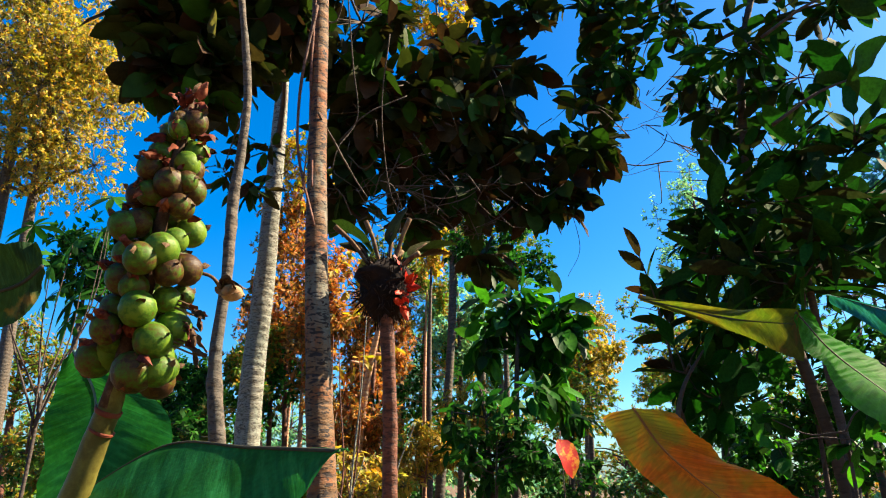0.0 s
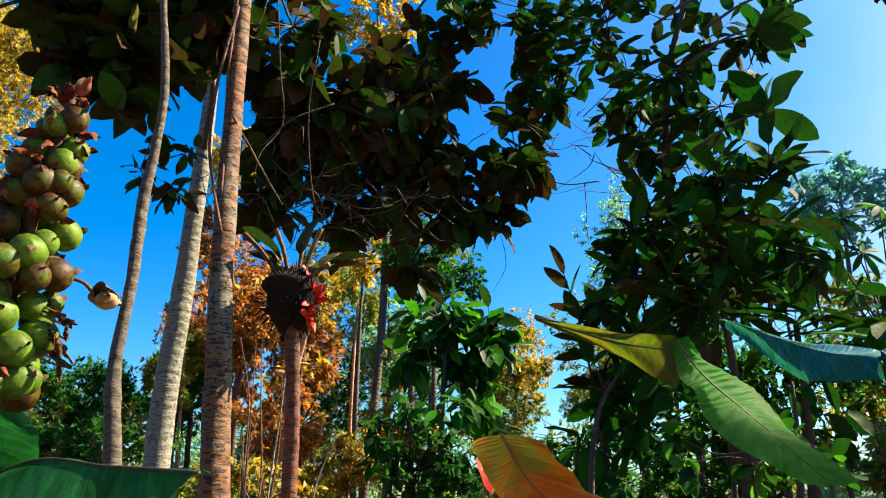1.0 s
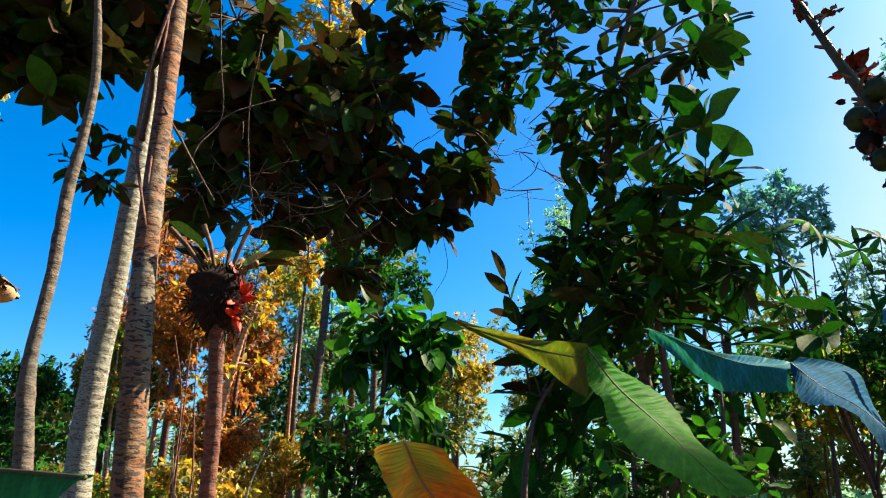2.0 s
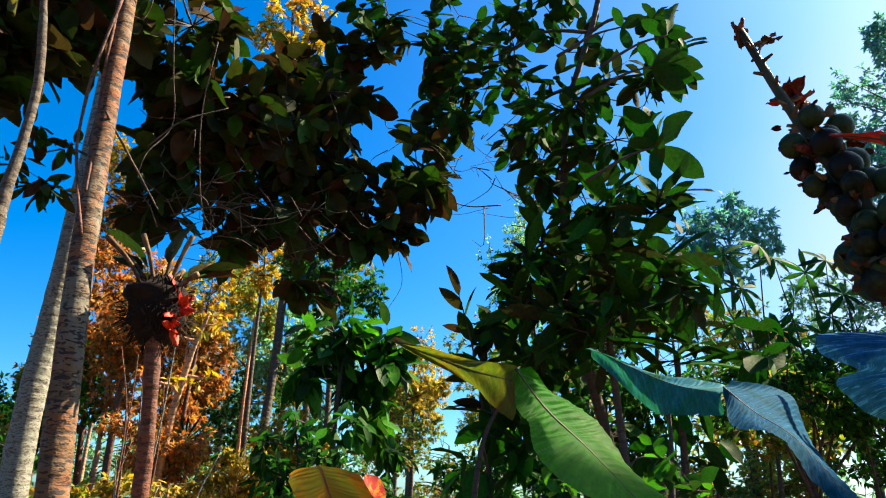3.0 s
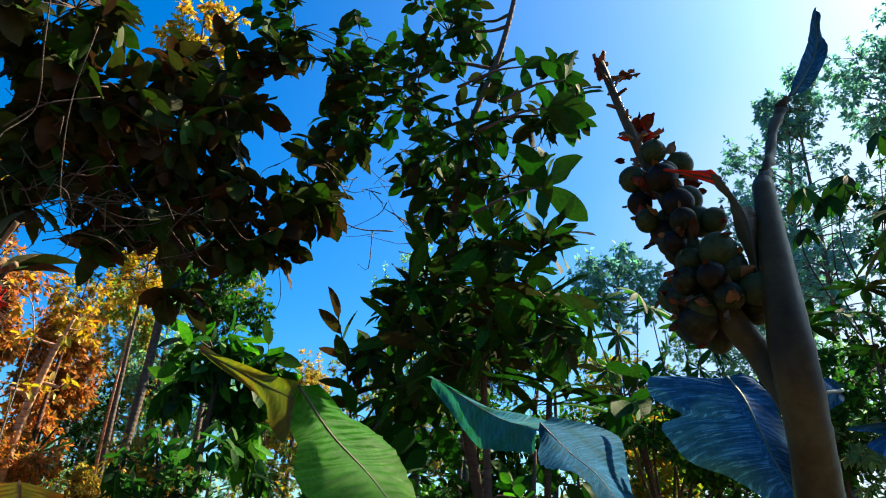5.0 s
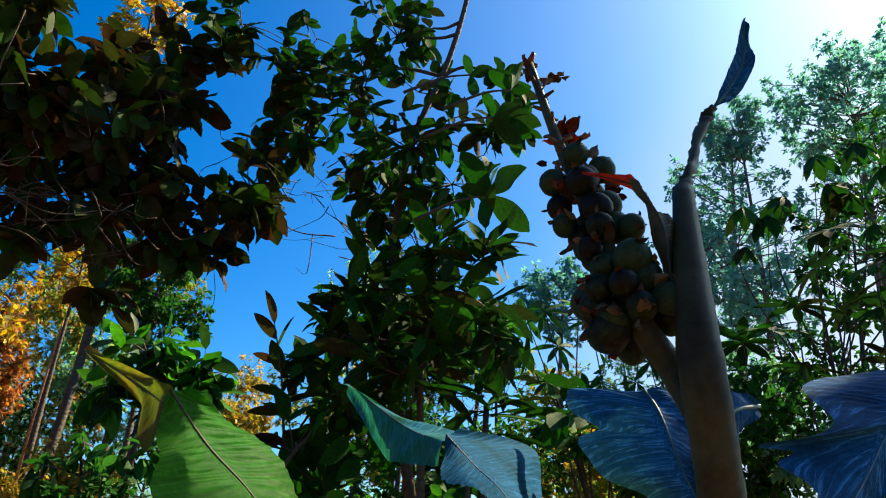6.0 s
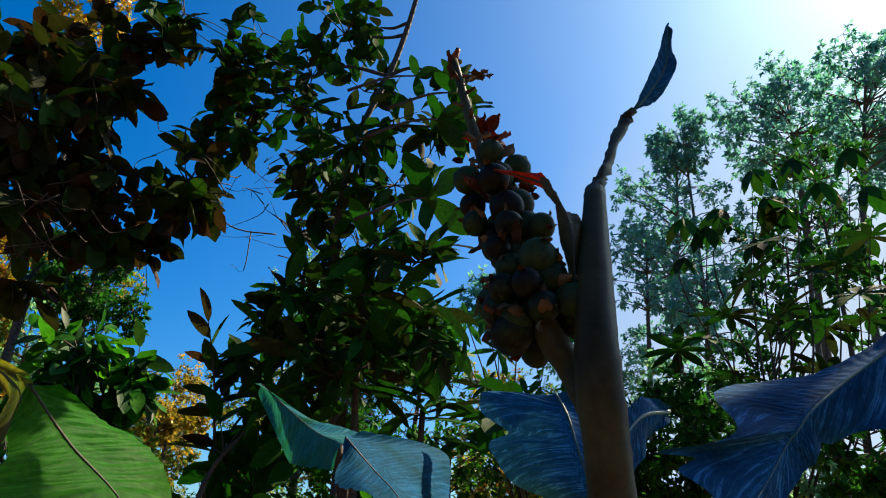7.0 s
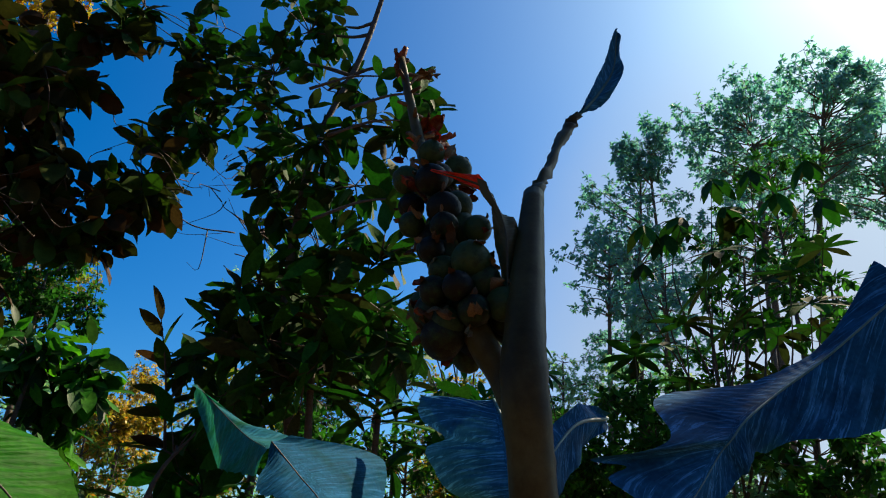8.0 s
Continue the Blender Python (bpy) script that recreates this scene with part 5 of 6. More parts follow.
def umbrella_plant(name, label, foot, whorls, leaflets, length, mat, seed, width=0.24, dip=0.15, face=(-0.3, -0.7, 0.5)):
    """Thin stems, each ending in a ring of long leaflets."""
    rng = np.random.default_rng(seed)
    base = np.array(foot, float)
    plant = thing(name, base, label, "plant")
    shape = leaf_shape(4, width, 0.55, 0.18, 0.2)
    middle = np.mean(np.array(whorls, float), 0)
    fork = base * 0.35 + middle * 0.65 - (0, 0, 0.25)
    v, f = tube(relative([base, (base + fork) / 2 + (0.06, 0, 0), fork], base), [0.03, 0.024, 0.018], 8, 12, 0.08, seed)
    part("trunk", mesh_data("trunk", v, f, BARK_DARK), plant)
    for n, w in enumerate(whorls):
        tip = np.array(w, float)
        root = base + (fork - base) * rng.uniform(0.7, 1.0)
        mid = root * 0.45 + tip * 0.55 + rng.normal(0, 0.1, 3) - (0, 0, 0.05) + (tip - middle) * (0.25, 0.25, 0)
        v, f = tube(relative([root, mid, tip], base), [0.014, 0.009, 0.004], 6, 12, 0.06, n)
        part("stem", mesh_data("stem", v, f, BARK_DARK), plant)
        facing = unit(np.array(face) + rng.normal(0, 0.35, 3))
        a = unit(np.cross(facing, (0, 0, 1)))
        b = np.cross(facing, a)
        turn = np.arange(leaflets) * 2 * math.pi / leaflets + rng.random()
        way = a * np.cos(turn)[:, None] + b * np.sin(turn)[:, None] - facing * dip + rng.normal(0, 0.06, (leaflets, 3))
        y = unit(way)
        x = unit(np.cross(y, np.broadcast_to(facing, y.shape)))
        turns = np.stack([x, y, np.cross(x, y)], -1)
        part("leaf", many_leaves("leaf", shape, np.repeat((tip - base)[None], leaflets, 0), turns, length * rng.uniform(0.75, 1.1, leaflets), mat), plant)
        if n % 2 and leaflets < 12:
            spot = mid * 0.55 + tip * 0.45 - base
            turns = np.roll(turns, n, axis=0)
            part("leaf", many_leaves("leaf", shape, np.repeat(spot[None], leaflets, 0), turns, length * rng.uniform(0.55, 0.85, leaflets), mat), plant)


def sapling():
    """Upright twig with a few dark pointed leaves against the sky."""
    pts = [(1.799, 5.649, 1.785), (1.674, 5.478, 2.344), (1.584, 5.417, 2.714), (1.470, 5.366, 3.051)]
    foot = (pts[0][0] + 0.1, pts[0][1], 0.0)
    base = np.array(foot)
    plant = thing("sapling", base, "thin sapling with dark pointed leaves against the sky", "plant")
    v, f = tube(relative([foot] + pts, base), [0.02, 0.014, 0.011, 0.007, 0.003], 7, 30, 0.05, 8)
    part("stem", mesh_data("stem", v, f, BARK_DARK), plant)
    data = mesh_data("leaf", *leaf_shape(6, 0.42, 0.45, 0.12, 0.2), LEATHER)
    for at, way, size in (((1.479, 5.373, 3.031), (-0.3, 0.1, 1.0), 0.2), ((1.513, 5.404, 2.929), (-0.8, -0.1, 0.75), 0.19), ((1.538, 5.429, 2.848), (0.15, -0.2, 0.95), 0.22),
                          ((1.564, 5.453, 2.766), (-0.9, 0.2, 0.35), 0.15), ((1.619, 5.478, 2.685), (0.55, 0.1, 0.8), 0.2), ((1.626, 5.466, 2.553), (-0.8, 0.2, 0.2), 0.17),
                          ((1.668, 5.503, 2.433), (-0.95, 0.1, 0.0), 0.2), ((1.710, 5.552, 2.271), (0.9, 0.1, 0.4), 0.22), ((1.647, 5.485, 2.493), (0.9, -0.2, 0.5), 0.2),
                          ((1.600, 5.450, 2.70), (-0.5, -0.3, 0.9), 0.2), ((1.690, 5.52, 2.36), (0.7, -0.3, 0.7), 0.2), ((1.720, 5.55, 2.22), (-0.9, -0.2, 0.2), 0.2), ((1.655, 5.48, 2.47), (0.3, -0.2, 0.95), 0.2)):
        part("leaf", data, plant, m=aim(np.array(at) - base, way, size * 1.3, 0.6))


def strap_plant():
    """Long dark arching leaves low in the shade."""
    rng = np.random.default_rng(19)
    base = np.array((3.025, 5.001, 1.655))
    base[2] = 0
    plant = thing("strap_leaved_plant", base, "plant with long dark arching strap leaves", "plant")
    crown = np.array((2.875, 4.699, 2.540))
    v, f = tube(relative([base, (base + crown) / 2, crown], base), [0.04, 0.03, 0.02], 8, 12, 0.05, 1)
    part("stem", mesh_data("stem", v, f, BARK_DARK), plant)
    data = [mesh_data("leaf", *leaf_shape(9, w, 0.55, d, 0.3, 0.05), LEATHER_RIGHT) for w, d in ((0.16, 0.35), (0.2, 0.55), (0.14, 0.2))]
    for n in range(22):
        a = n * 2.39996
        way = np.array((math.cos(a), 0.6 * math.sin(a), rng.uniform(0.05, 0.8)))
        part("leaf", data[n % 3], plant, m=aim(crown - base + rng.normal(0, 0.08, 3), way, rng.uniform(0.5, 0.85), rng.normal(0, 0.2)))


def twig_tangle(places, seed):
    """Bare grey twigs that hang tangled below the dark crown."""
    rng = np.random.default_rng(seed)
    base = np.array(places[0][0], float)
    pieces = []
    for centre, reach, count in places:
        for _ in range(count):
            a = np.array(centre) + rng.normal(0, reach, 3) * (1, 0.5, 0.6)
            way = rng.normal(0, 1, 3) * (1, 0.5, 0.6)
            b = a + unit(way) * reach * rng.uniform(0.5, 1.6)
            pieces.append(tube(relative([a, (a + b) / 2 + rng.normal(0, reach * 0.2, 3), b], base), [0.0045, 0.003, 0.0015], 4, 7))
    ob = new("twig_tangle", mesh_data("twig_tangle", *joined(pieces), BARK_DARK))
    ob.location = base
    tagged(ob, "tangle of bare dark twigs under the dark crown", "twigs", kind="stuff")


twig_tangle([((-0.164, 4.587, 3.206), 0.25, 44), ((0.217, 4.751, 3.352), 0.22, 26), ((-0.503, 4.286, 3.166), 0.2, 30), ((-0.371, 4.264, 3.578), 0.2, 14), ((0.063, 4.925, 3.125), 0.15, 16)], 41)
twig_tangle([((3.169, 5.843, 2.861), 0.3, 50), ((2.193, 5.118, 3.864), 0.35, 36), ((2.098, 5.597, 4.347), 0.35, 24), ((1.632, 5.764, 4.487), 0.3, 8)], 42)
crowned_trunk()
vines()
pale_stems()
leaning_tree()
umbrella_plant("umbrella_plant", "plant with star-shaped rings of narrow leaflets", (4.6, 5.4, 0.0),
               [(3.844, 5.267, 3.264), (4.128, 5.202, 3.524), (3.675, 5.211, 3.524), (4.269, 5.201, 3.144), (4.058, 5.276, 3.667), (4.462, 5.253, 3.450), (3.580, 5.365, 3.190), (4.614, 5.176, 3.546), (4.789, 5.233, 3.277), (3.578, 5.362, 3.485), (4.117, 5.218, 2.919), (3.754, 5.301, 2.952)],
               7, 0.2352, SHADE, 301)
umbrella_plant("umbrella_plant", "plant with fingered dark green leaves below the golden tree", (-4.6, 8.2, 0.0),
               [(-4.945, 8.525, 4.349), (-4.467, 8.585, 4.153), (-4.057, 8.525, 4.349), (-4.330, 8.685, 3.827), (-3.920, 8.645, 3.957), (-4.740, 8.665, 3.892), (-5.081, 8.625, 4.023), (-4.466, 8.784, 3.500), (-3.988, 8.425, 4.676)],
               8, 0.3756, SHADE, 302, 0.26)
umbrella_plant("whorled_shrub", "shrub with whorls of long glossy leaves", (5.4, 3.9, 0.0),
               [(5.462, 3.978, 3.911), (5.238, 4.027, 3.553), (5.593, 3.824, 3.579), (5.843, 3.748, 3.961), (6.064, 3.578, 4.065), (6.099, 3.449, 3.786), (5.280, 4.309, 3.437), (5.930, 3.671, 3.518), (5.810, 4.059, 4.371), (6.436, 3.467, 4.387), (5.248, 4.595, 3.394)],
               8, 0.3529, LEATHER_RIGHT, 303, 0.28, -0.1, (-0.1, -0.1, 1.0))
umbrella_plant("whorled_shrub", "shrub with drooping dark leaf rings on the sunny side", (8.0, 6.6, 0.0),
               [(7.100, 5.755, 5.552), (6.838, 5.858, 5.629), (7.226, 5.588, 5.753), (7.403, 5.267, 6.212), (7.783, 4.986, 6.367), (8.146, 4.903, 6.138), (7.876, 5.215, 5.800), (8.340, 4.603, 6.535), (7.606, 5.307, 5.908), (8.636, 4.653, 6.110)],
               7, 0.4098, LEATHER_RIGHT, 304, 0.4, 0.9, (-0.1, -0.1, 1.0))
umbrella_plant("fan_palm", "small palm with a fan of narrow leaflets", (-0.953, 10.948, 0.0), [(-0.953, 10.948, 2.288), (-0.701, 10.992, 2.008)], 18, 0.4553, SHADE, 305, 0.07)
sapling()
strap_plant()


def loose_bits():
    """Withered flower on a twig by the fruit head, and a red and yellow leaf among the shrubs."""
    at = np.array((-0.381, 1.324, 1.775))
    stalk = [(-0.443, 1.283, 1.801), (-0.416, 1.296, 1.794), (-0.405, 1.322, 1.778)]
    flower = thing("withered_flower", at, "pale withered flower hanging from a thin stalk", "flower")
    v, f = tube(relative(stalk, at), [0.004, 0.003, 0.004], 6, 12, 0.1, 1)
    part("stalk", mesh_data("stalk", v, f, DRY), flower)
    bud = globe("bud", 0.018, HUSK, 401, 12, 16)
    part("bud", bud, flower, "pale brown closed bud", m=Matrix.Translation((-0.004, 0, -0.004)) @ Matrix.Diagonal((1.15, 1.0, 0.95, 1)))
    for n in range(7):
        a = n * 0.898
        part("petal", petal("petal", HUSK if n % 3 else DRY, 402 + n, 6, 0.75, -0.35, 0.06), flower, m=aim((-0.026, 0, 0.010), (1.0, 0.55 * math.sin(a), -0.35 + 0.55 * math.cos(a)), 0.046, a))
    for n in range(4):
        a = n * 1.57
        part("calyx", petal("calyx", STALK, 412 + n, 5, 0.6, -0.2, 0.05), flower, "small green calyx leaf", m=aim((-0.028, 0, 0.012), (0.8, 0.8 * math.sin(a), 0.8 * math.cos(a)), 0.022, a))
    spot, high = np.array((1.066, 6.741, 0.0)), 1.634
    leaf = thing("red_leaved_seedling", spot, "thin seedling with one red and yellow leaf", "plant")
    v, f = tube([(0.02, 0.05, 0), (0.0, 0.03, high * 0.5), (-0.03, 0.02, high + 0.2)], [0.008, 0.006, 0.004], 6, 14, 0.05, 2)
    part("stem", mesh_data("stem", v, f, BARK_DARK), leaf)
    v, f = leaf_shape(7, 0.75, 0.5, 0.35, 0.25, 0.1)
    part("blade", mesh_data("blade", v, f, BLADE_RED), leaf, m=aim((-0.06, 0, high + 0.13), (0.55, -0.3, -0.9), 0.33, 0.5))
    v, f = tube([(-0.06, 0, high + 0.13), (-0.03, 0.02, high + 0.2)], [0.005, 0.004], 5, 5)
    part("stalk", mesh_data("stalk", v, f, DRY), leaf)


loose_bits()


# ---------------------------------------------------------------- near plants
def right_plant_details(plant, origin, axis):
    """Red folded bract, dried flowers at the tip and the stubs of fallen ones."""
    o = origin
    blade("sheath", plant, o, [((1.087, 0.885, 1.878), (1.083, 0.866, 1.871), (1.105, 0.875, 1.879)), ((1.082, 0.902, 1.975), (1.085, 0.880, 1.966), (1.114, 0.887, 1.972)), ((1.066, 0.918, 2.058), (1.072, 0.904, 2.032), (1.092, 0.913, 2.019))], STEM_BROWN, RIB_DARK, 171, 0.002, 30, 0.0008)
    blade("bract_leaf", plant, o, [((1.093, 0.912, 2.017), (1.076, 0.911, 2.039), (1.067, 0.917, 2.060)), ((1.059, 0.938, 2.050), (1.053, 0.938, 2.056), (1.051, 0.936, 2.064)), ((1.017, 0.973, 2.072), (1.016, 0.972, 2.074), (1.017, 0.971, 2.075))], SCARLET_THIN, RIB_DARK, 172, 0.002, 20, 0.0006, label="scarlet folded bract")
    rng = np.random.default_rng(173)
    line = spline(axis, 60) - origin
    for n in range(14):
        at = line[40 + int(n * 1.3)]
        a = n * 2.4
        way = np.array((math.cos(a), math.sin(a), 0.3))
        v, f = tube([at, at + unit(way) * 0.028], [0.005, 0.003], 5, 4, 0.1, n)
        part("flower_stub", mesh_data("flower_stub", v, f, DRY), plant)
    for n in range(9):
        at = line[59] - np.array((0, 0, 0.006 * n))
        part("dry_flower", petal("dry_flower", DRY if n % 2 else BRACT, 180 + n, 5, 0.6, 0.4, 0.25), plant, m=aim(at, (math.cos(2.4 * n), math.sin(2.4 * n), 0.8), 0.03))
    bud = np.array((1.122, 1.210, 2.434)) - origin
    v, f = tube([line[54], (line[54] + bud) / 2 + (0, 0, 0.01), bud], [0.004, 0.003, 0.003], 5, 6)
    part("side_stalk", mesh_data("side_stalk", v, f, DRY), plant)
    for n in range(5):
        part("dry_flower", petal("dry_flower", DRY, 190 + n, 5, 0.8, 0.5, 0.25), plant, m=aim(bud, (math.cos(1.3 * n), math.sin(1.3 * n), 0.3), 0.028, n))
    red = np.array((1.101, 1.157, 2.260)) - origin
    for n in range(16):
        way = (math.cos(2.4 * n) + 0.5, math.sin(2.4 * n), rng.uniform(-0.5, 0.9))
        part("bract", petal("bract", SCARLET if n % 3 == 0 else BRACT, 195 + n, 6, 0.7, 0.5, 0.2), plant, m=aim(red + rng.normal(0, 0.01, 3) + np.array((0.015, 0, 0)), way, rng.uniform(0.03, 0.055), n))
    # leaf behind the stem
    blade("leaf", plant, o, [((1.468, 1.091, 1.811), (1.473, 1.093, 1.802), (1.474, 1.099, 1.788)), ((1.384, 1.073, 1.810), (1.356, 1.047, 1.765), (1.377, 1.061, 1.715)), ((1.247, 1.002, 1.718), (1.223, 0.979, 1.665), (1.251, 0.992, 1.607))], BLADE_SKY_SHADE, RIB, 175)


def petiole(plant, end, foot, thick=0.009):
    """The stalk by which a large leaf hangs on its plant: it drops from the blade's end and bends in to the stem."""
    base = np.array(plant.location)
    end, foot = np.array(end) - base, np.array(foot) - base
    low = np.array((end[0] * 0.8 + foot[0] * 0.2, end[1] * 0.8 + foot[1] * 0.2, min(end[2] - 0.08, 1.3)))
    v, f = tube([end, low, low * 0.4 + foot * 0.6 - (0, 0, 0.02), foot], [thick * 0.5, thick * 0.8, thick, thick * 1.3], 8, 18, 0.04, 1)
    part("petiole", mesh_data("petiole", v, f, STALK), plant)


def left_plant():
    origin = np.array((-0.72, 1.38, 0.0))
    plant = thing("fruiting_plant", origin, "banana-like plant with an upright head of round green fruits", "plant")
    axis = [(-0.577, 1.313, 1.566), (-0.532, 1.278, 1.718), (-0.504, 1.260, 1.878), (-0.488, 1.261, 2.011), (-0.478, 1.273, 2.144)]
    stalk = [tuple(origin), (-0.705, 1.375, 0.4), (-0.685, 1.365, 0.8), (-0.66, 1.352, 1.1), (-0.649, 1.350, 1.344), (-0.616, 1.335, 1.463), axis[0], (-0.557, 1.296, 1.622)]
    v, f = tube(relative(stalk, origin), [0.0493, 0.0434, 0.0375, 0.0326, 0.0276, 0.0237, 0.0197, 0.0138], 12, 40, 0.03, 3)
    part("stalk", mesh_data("stalk", v, f, STALK), plant, "yellow-green fleshy stalk")
    v, f = tube(relative(axis, origin), [0.0178, 0.0148, 0.0118, 0.0092, 0.0064], 10, 30, 0.1, 4)
    part("rachis", mesh_data("rachis", v, f, DRY), plant, "brown inner stalk of the fruit head")
    fruit_head(plant, origin, axis, 0.072, 0.0293, (0.0325, 0.0225), 60, FRUIT, 50, 90, 0.10, 0.92)
    for n in range(9):
        spot = np.array((-0.443, 1.272, 1.737)) - origin + (0.009 * (n % 3), 0.0, -0.011 * n)
        v, f = tube([spot - (0.05, 0, -0.02), spot], [0.002, 0.0015], 5, 4, 0.1, n)
        part("side_stalk", mesh_data("side_stalk", v, f, DRY), plant)
        part("dry_bract", petal("dry_bract", DRY if n % 3 else BRACT, 230 + n, 5, 0.45, 0.5, 0.2), plant, m=aim(spot, (0.5 + 0.3 * math.sin(n), 0.3 * math.cos(2 * n), -0.8), 0.034, n))
    for n in range(5):
        part("dry_flower", petal("dry_flower", DRY, 150 + n, 5, 0.5, 0.4, 0.2), plant, m=aim(np.array(axis[-1]) - origin - np.array((0, 0, 0.012 * n)), (math.cos(2.4 * n), math.sin(2.4 * n), 0.9), 0.03))
    for at, to, r in (((-0.581, 1.315, 1.555), (-0.578, 1.313, 1.562), 0.0235), ((-0.591, 1.322, 1.524), (-0.589, 1.321, 1.528), 0.0234)):
        v, f = tube(relative([at, to], origin), [r, r], 14, 4, 0.04, 9)
        part("bract_scar", mesh_data("bract_scar", v, f, BRACT), plant, "reddish ring on the stalk")
    o = origin
    blade("leaf", plant, o, [((-0.128, 1.067, 1.483), (-0.144, 1.067, 1.484), (-0.142, 1.057, 1.483)), ((-0.286, 1.243, 1.488), (-0.308, 1.221, 1.494), (-0.215, 1.058, 1.409)),
                             ((-0.455, 1.396, 1.503), (-0.499, 1.375, 1.502), (-0.386, 1.118, 1.384)), ((-0.674, 1.469, 1.434), (-0.675, 1.376, 1.397), (-0.554, 1.186, 1.333))], BLADE_GREEN_SHADED, RIB_DARK, 61)
    blade("leaf", plant, o, [((-0.767, 1.501, 1.672), (-0.744, 1.494, 1.694), (-0.722, 1.501, 1.672)), ((-0.790, 1.527, 1.585), (-0.699, 1.527, 1.585), (-0.551, 1.534, 1.563)), ((-0.797, 1.534, 1.391), (-0.705, 1.503, 1.392), (-0.566, 1.534, 1.391))], BLADE_GREEN_SHADED, RIB, 62)
    blade("leaf", plant, o, [((-0.596, 1.049, 1.780), (-0.591, 1.059, 1.748), (-0.588, 1.064, 1.733)), ((-0.638, 1.049, 1.780), (-0.638, 1.069, 1.717), (-0.629, 1.083, 1.669)), ((-0.755, 1.049, 1.780), (-0.755, 1.076, 1.693), (-0.755, 1.091, 1.645))], BLADE_DARK, RIB_DARK, 63)
    for end, foot in (((-0.675, 1.376, 1.397), (-0.705, 1.375, 0.75)), ((-0.705, 1.503, 1.392), (-0.71, 1.378, 0.6)), ((-0.755, 1.076, 1.693), (-0.712, 1.378, 0.5))):
        petiole(plant, end, foot)


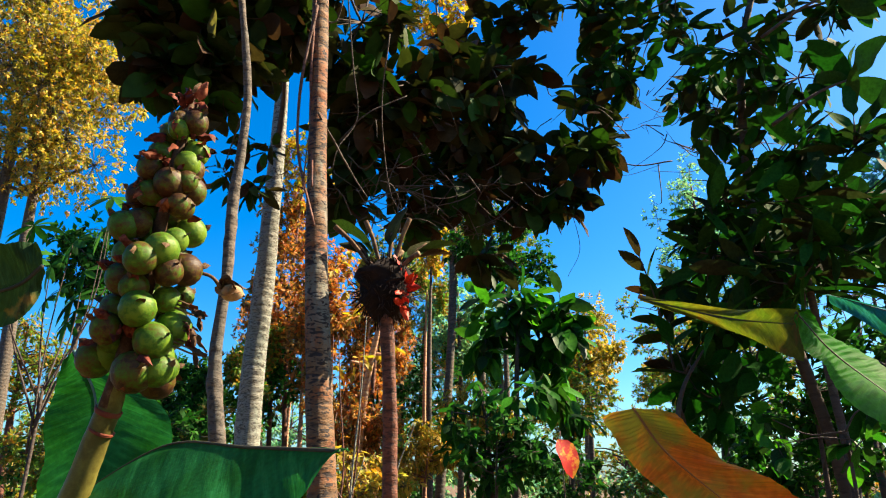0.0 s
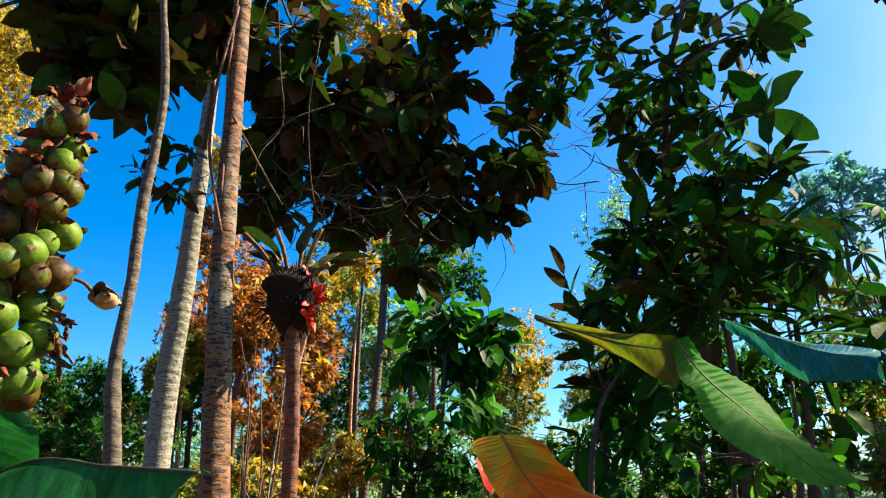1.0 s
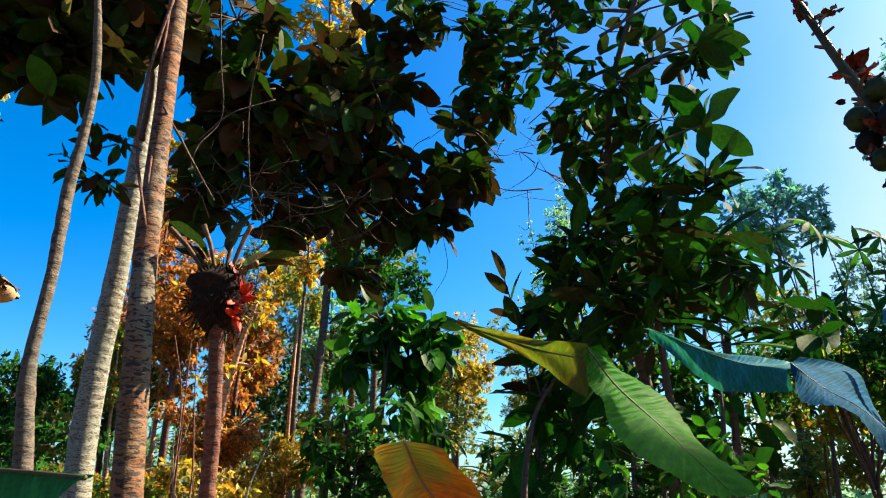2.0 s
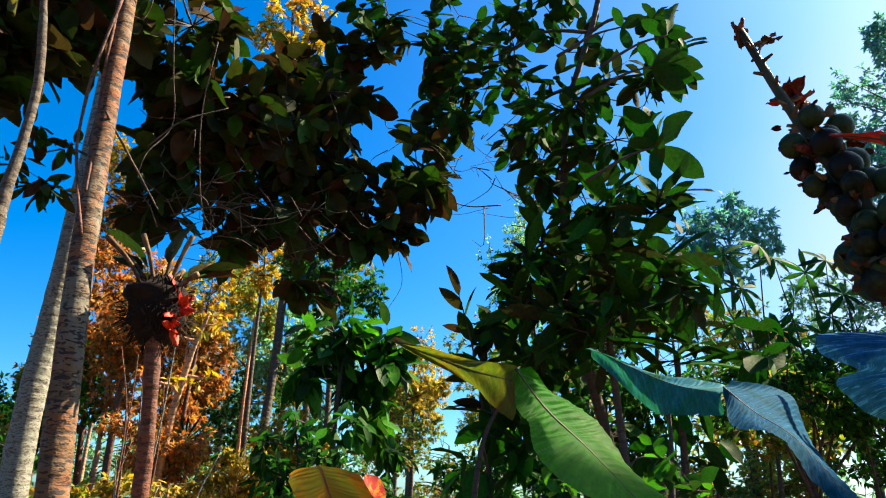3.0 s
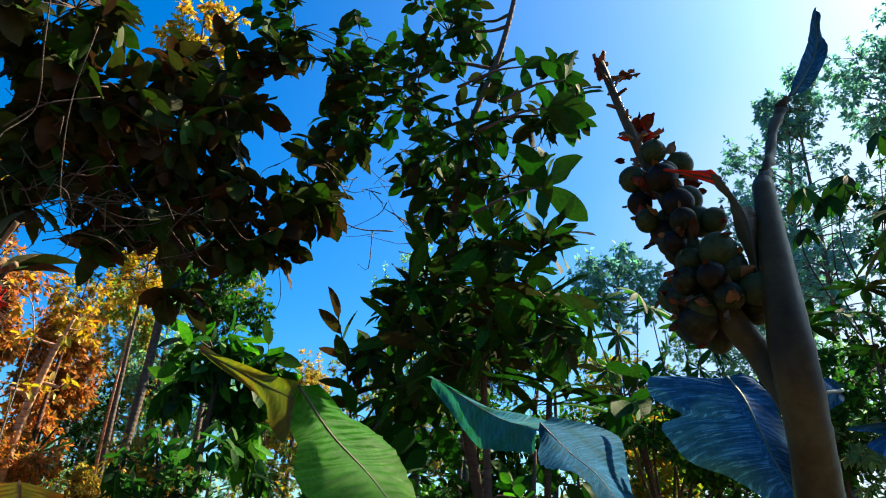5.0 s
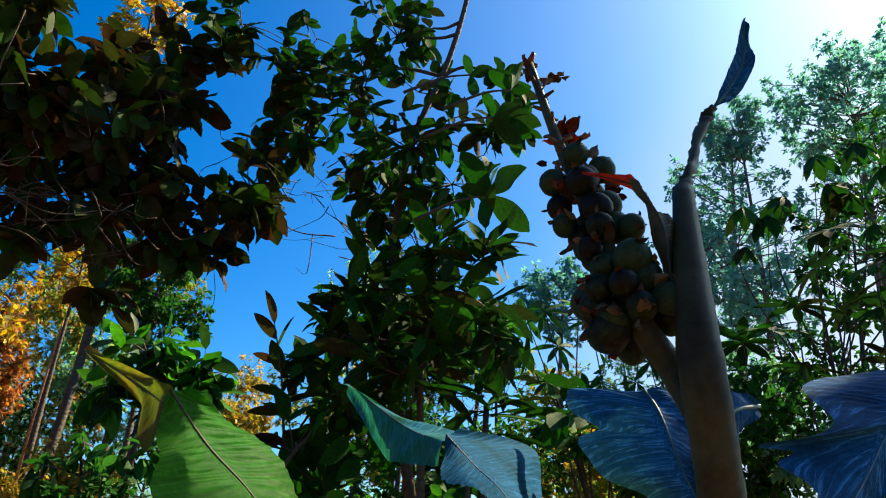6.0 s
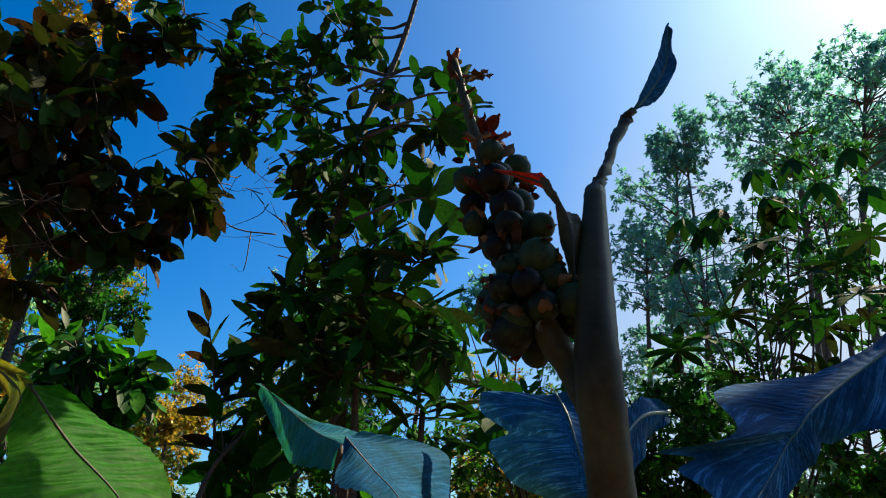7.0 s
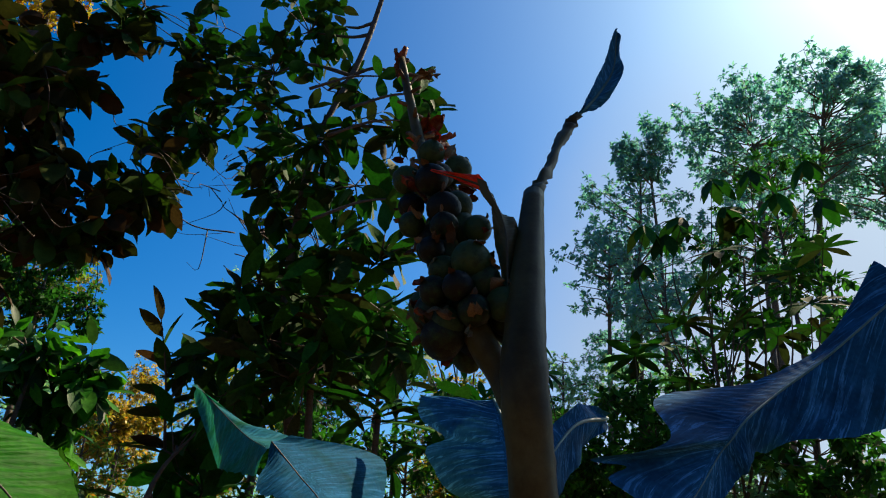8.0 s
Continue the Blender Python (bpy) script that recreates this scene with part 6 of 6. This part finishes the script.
def right_plant():
    origin = np.array((1.17, 0.86, 0.0))
    plant = thing("fruiting_plant", origin, "banana-like plant with backlit round fruits and a dried spear leaf", "plant")
    stem = [tuple(origin), (1.155, 0.85, 0.4), (1.138, 0.838, 0.8), (1.12, 0.828, 1.15), (1.107, 0.82, 1.4), (1.095, 0.816, 1.553), (1.077, 0.805, 1.647), (1.061, 0.802, 1.748), (1.101, 0.850, 1.886), (1.163, 0.918, 2.061)]
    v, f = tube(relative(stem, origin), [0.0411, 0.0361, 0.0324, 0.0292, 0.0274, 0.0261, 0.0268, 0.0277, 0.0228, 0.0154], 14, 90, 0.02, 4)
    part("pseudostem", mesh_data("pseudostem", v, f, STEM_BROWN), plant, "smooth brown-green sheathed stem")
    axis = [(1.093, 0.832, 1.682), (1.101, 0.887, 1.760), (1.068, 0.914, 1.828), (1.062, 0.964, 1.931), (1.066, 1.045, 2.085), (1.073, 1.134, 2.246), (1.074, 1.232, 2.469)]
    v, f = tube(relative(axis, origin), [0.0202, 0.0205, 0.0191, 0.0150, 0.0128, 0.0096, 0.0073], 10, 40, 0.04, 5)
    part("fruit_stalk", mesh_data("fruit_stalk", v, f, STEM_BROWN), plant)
    fruit_head(plant, origin, axis[2:], 0.0568, 0.0395, (0.0259, 0.0234), 46, FRUIT_BACKLIT, 70, 54, -0.06, 0.62, 1)
    right_plant_details(plant, origin, axis[1:])
    spear = [(1.165, 0.920, 2.053), (1.211, 0.947, 2.129), (1.297, 0.997, 2.267), (1.326, 0.996, 2.313)]
    v, f = tube(relative(spear, origin), [0.0122, 0.0100, 0.0069, 0.0102, 0.0062], 9, 34, 0.32, 6)
    part("spear_stalk", mesh_data("spear_stalk", v, f, STEM_BROWN), plant, "dark dried knobbly leaf stalk")
    o = origin
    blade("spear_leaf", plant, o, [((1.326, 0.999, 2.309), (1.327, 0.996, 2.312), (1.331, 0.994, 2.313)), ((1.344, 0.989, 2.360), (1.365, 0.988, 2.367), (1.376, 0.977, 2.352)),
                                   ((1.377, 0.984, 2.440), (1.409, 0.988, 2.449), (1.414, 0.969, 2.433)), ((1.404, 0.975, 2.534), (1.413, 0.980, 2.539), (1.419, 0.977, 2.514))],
          BLADE_SKY_TINT, RIB, 71, 0.003, 0, 0.001, 0.01)
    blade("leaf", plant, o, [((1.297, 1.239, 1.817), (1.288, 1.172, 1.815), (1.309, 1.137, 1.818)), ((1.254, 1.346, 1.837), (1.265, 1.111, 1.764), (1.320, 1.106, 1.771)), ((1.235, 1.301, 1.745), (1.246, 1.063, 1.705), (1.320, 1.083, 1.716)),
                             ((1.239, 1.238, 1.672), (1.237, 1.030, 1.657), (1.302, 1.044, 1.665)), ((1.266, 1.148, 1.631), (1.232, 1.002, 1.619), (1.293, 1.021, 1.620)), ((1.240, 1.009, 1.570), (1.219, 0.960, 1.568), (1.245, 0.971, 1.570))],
          BLADE_SKY_TINT, RIB, 72, 0.0025, 26, 0.0012, cells=(230, 12), cup=0.03, notches=((False, 0.36, 0.3, 0.035), (False, 0.12, 0.10, 0.01)))
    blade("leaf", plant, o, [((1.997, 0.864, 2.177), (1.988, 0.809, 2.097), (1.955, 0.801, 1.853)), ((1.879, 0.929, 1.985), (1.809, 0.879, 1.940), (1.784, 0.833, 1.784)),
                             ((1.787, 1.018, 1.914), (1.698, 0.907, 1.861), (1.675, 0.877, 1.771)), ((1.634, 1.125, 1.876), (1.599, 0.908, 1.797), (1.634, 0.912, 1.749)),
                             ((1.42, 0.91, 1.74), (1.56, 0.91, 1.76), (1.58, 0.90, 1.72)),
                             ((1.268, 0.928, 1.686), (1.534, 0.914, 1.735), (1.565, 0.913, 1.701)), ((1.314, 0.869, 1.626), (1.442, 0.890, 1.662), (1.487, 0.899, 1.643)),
                             ((1.204, 0.834, 1.522), (1.237, 0.827, 1.524), (1.280, 0.829, 1.520))], BLADE_SKY_SHADE, RIB, 73, 0.0025, 44, 0.0012, cells=(260, 12), notches=((True, 0.45, 0.2, 0.03), (False, 0.74, 0.25, 0.02)))
    for end, foot in (((1.219, 0.960, 1.568), (1.13, 0.832, 0.95)), ((1.237, 0.827, 1.524), (1.125, 0.83, 1.05)), ((1.223, 0.979, 1.665), (1.12, 0.828, 1.15))):
        petiole(plant, end, foot)


def middle_plant():
    origin = np.array((0.62, 0.95, 0.0))
    plant = thing("leafy_plant", origin, "banana-like plant with long folded green and olive leaves", "plant")
    o = origin
    v, f = tube([(0, 0, 0), (0.01, 0, 0.4), (0.005, 0.01, 0.75), (0, 0, 1.0)], [0.05, 0.043, 0.036, 0.026], 12, 24, 0.03, 7)
    part("pseudostem", mesh_data("pseudostem", v, f, STEM_BROWN), plant, "smooth brown-green sheathed stem")
    for end, high in (((0.670, 0.978, 1.477), 0.95), ((0.952, 0.951, 1.495), 0.9), ((0.313, 0.847, 1.417), 0.85)):
        petiole(plant, end, (0.62, 0.95, high))
    blade("leaf", plant, o, [((0.39, 1.47, 1.80), (0.396, 1.461, 1.792), (0.40, 1.46, 1.785)), ((0.482, 1.254, 1.728), (0.478, 1.249, 1.710), (0.474, 1.244, 1.691)), ((0.495, 1.029, 1.676), (0.496, 1.025, 1.653), (0.483, 1.000, 1.598))], BLADE_OLIVE, RIB_DARK, 81, 0.0015)
    blade("leaf", plant, o, [((0.495, 1.028, 1.658), (0.498, 1.032, 1.672), (0.524, 1.052, 1.679)), ((0.497, 0.992, 1.602), (0.551, 1.054, 1.621), (0.633, 1.157, 1.649)), ((0.499, 0.943, 1.552), (0.617, 1.059, 1.567), (0.679, 1.106, 1.582)), ((0.615, 0.947, 1.472), (0.670, 0.978, 1.477), (0.726, 1.011, 1.477))], BLADE_GREEN, RIB_DARK, 82, 0.002, 20, 0.0013, cells=(180, 9))
    blade("leaf", plant, o, [((0.928, 1.769, 1.877), (0.937, 1.767, 1.875), (0.938, 1.754, 1.851)), ((0.972, 1.463, 1.759), (0.941, 1.425, 1.740), (0.908, 1.406, 1.676)), ((1.034, 1.291, 1.716), (0.911, 1.187, 1.682), (0.885, 1.143, 1.645))], BLADE_TEAL, RIB_DARK, 83, 0.0012, 30, 0.0010, cells=(200, 9))
    blade("leaf", plant, o, [((0.951, 1.216, 1.705), (0.913, 1.181, 1.692), (0.908, 1.173, 1.662)), ((1.194, 1.386, 1.731), (0.951, 1.157, 1.649), (0.882, 1.108, 1.622)), ((1.170, 1.320, 1.639), (0.963, 1.078, 1.599), (0.914, 1.047, 1.587)), ((0.999, 0.989, 1.495), (0.952, 0.951, 1.495), (0.942, 0.959, 1.488))], BLADE_SKYLIT, RIB_DARK, 84, 0.0012, 26, 0.0010, cells=(200, 9))
    blade("leaf", plant, o, [((0.200, 0.971, 1.523), (0.235, 0.937, 1.531), (0.274, 0.898, 1.523)), ((0.224, 0.916, 1.465), (0.258, 0.891, 1.477), (0.320, 0.882, 1.471)), ((0.265, 0.850, 1.406), (0.313, 0.847, 1.417), (0.386, 0.843, 1.429))], BLADE_ORANGE, RIB_TAN, 85, 0.0016, 24, 0.0008, cells=(160, 9))


left_plant()
right_plant()
middle_plant()
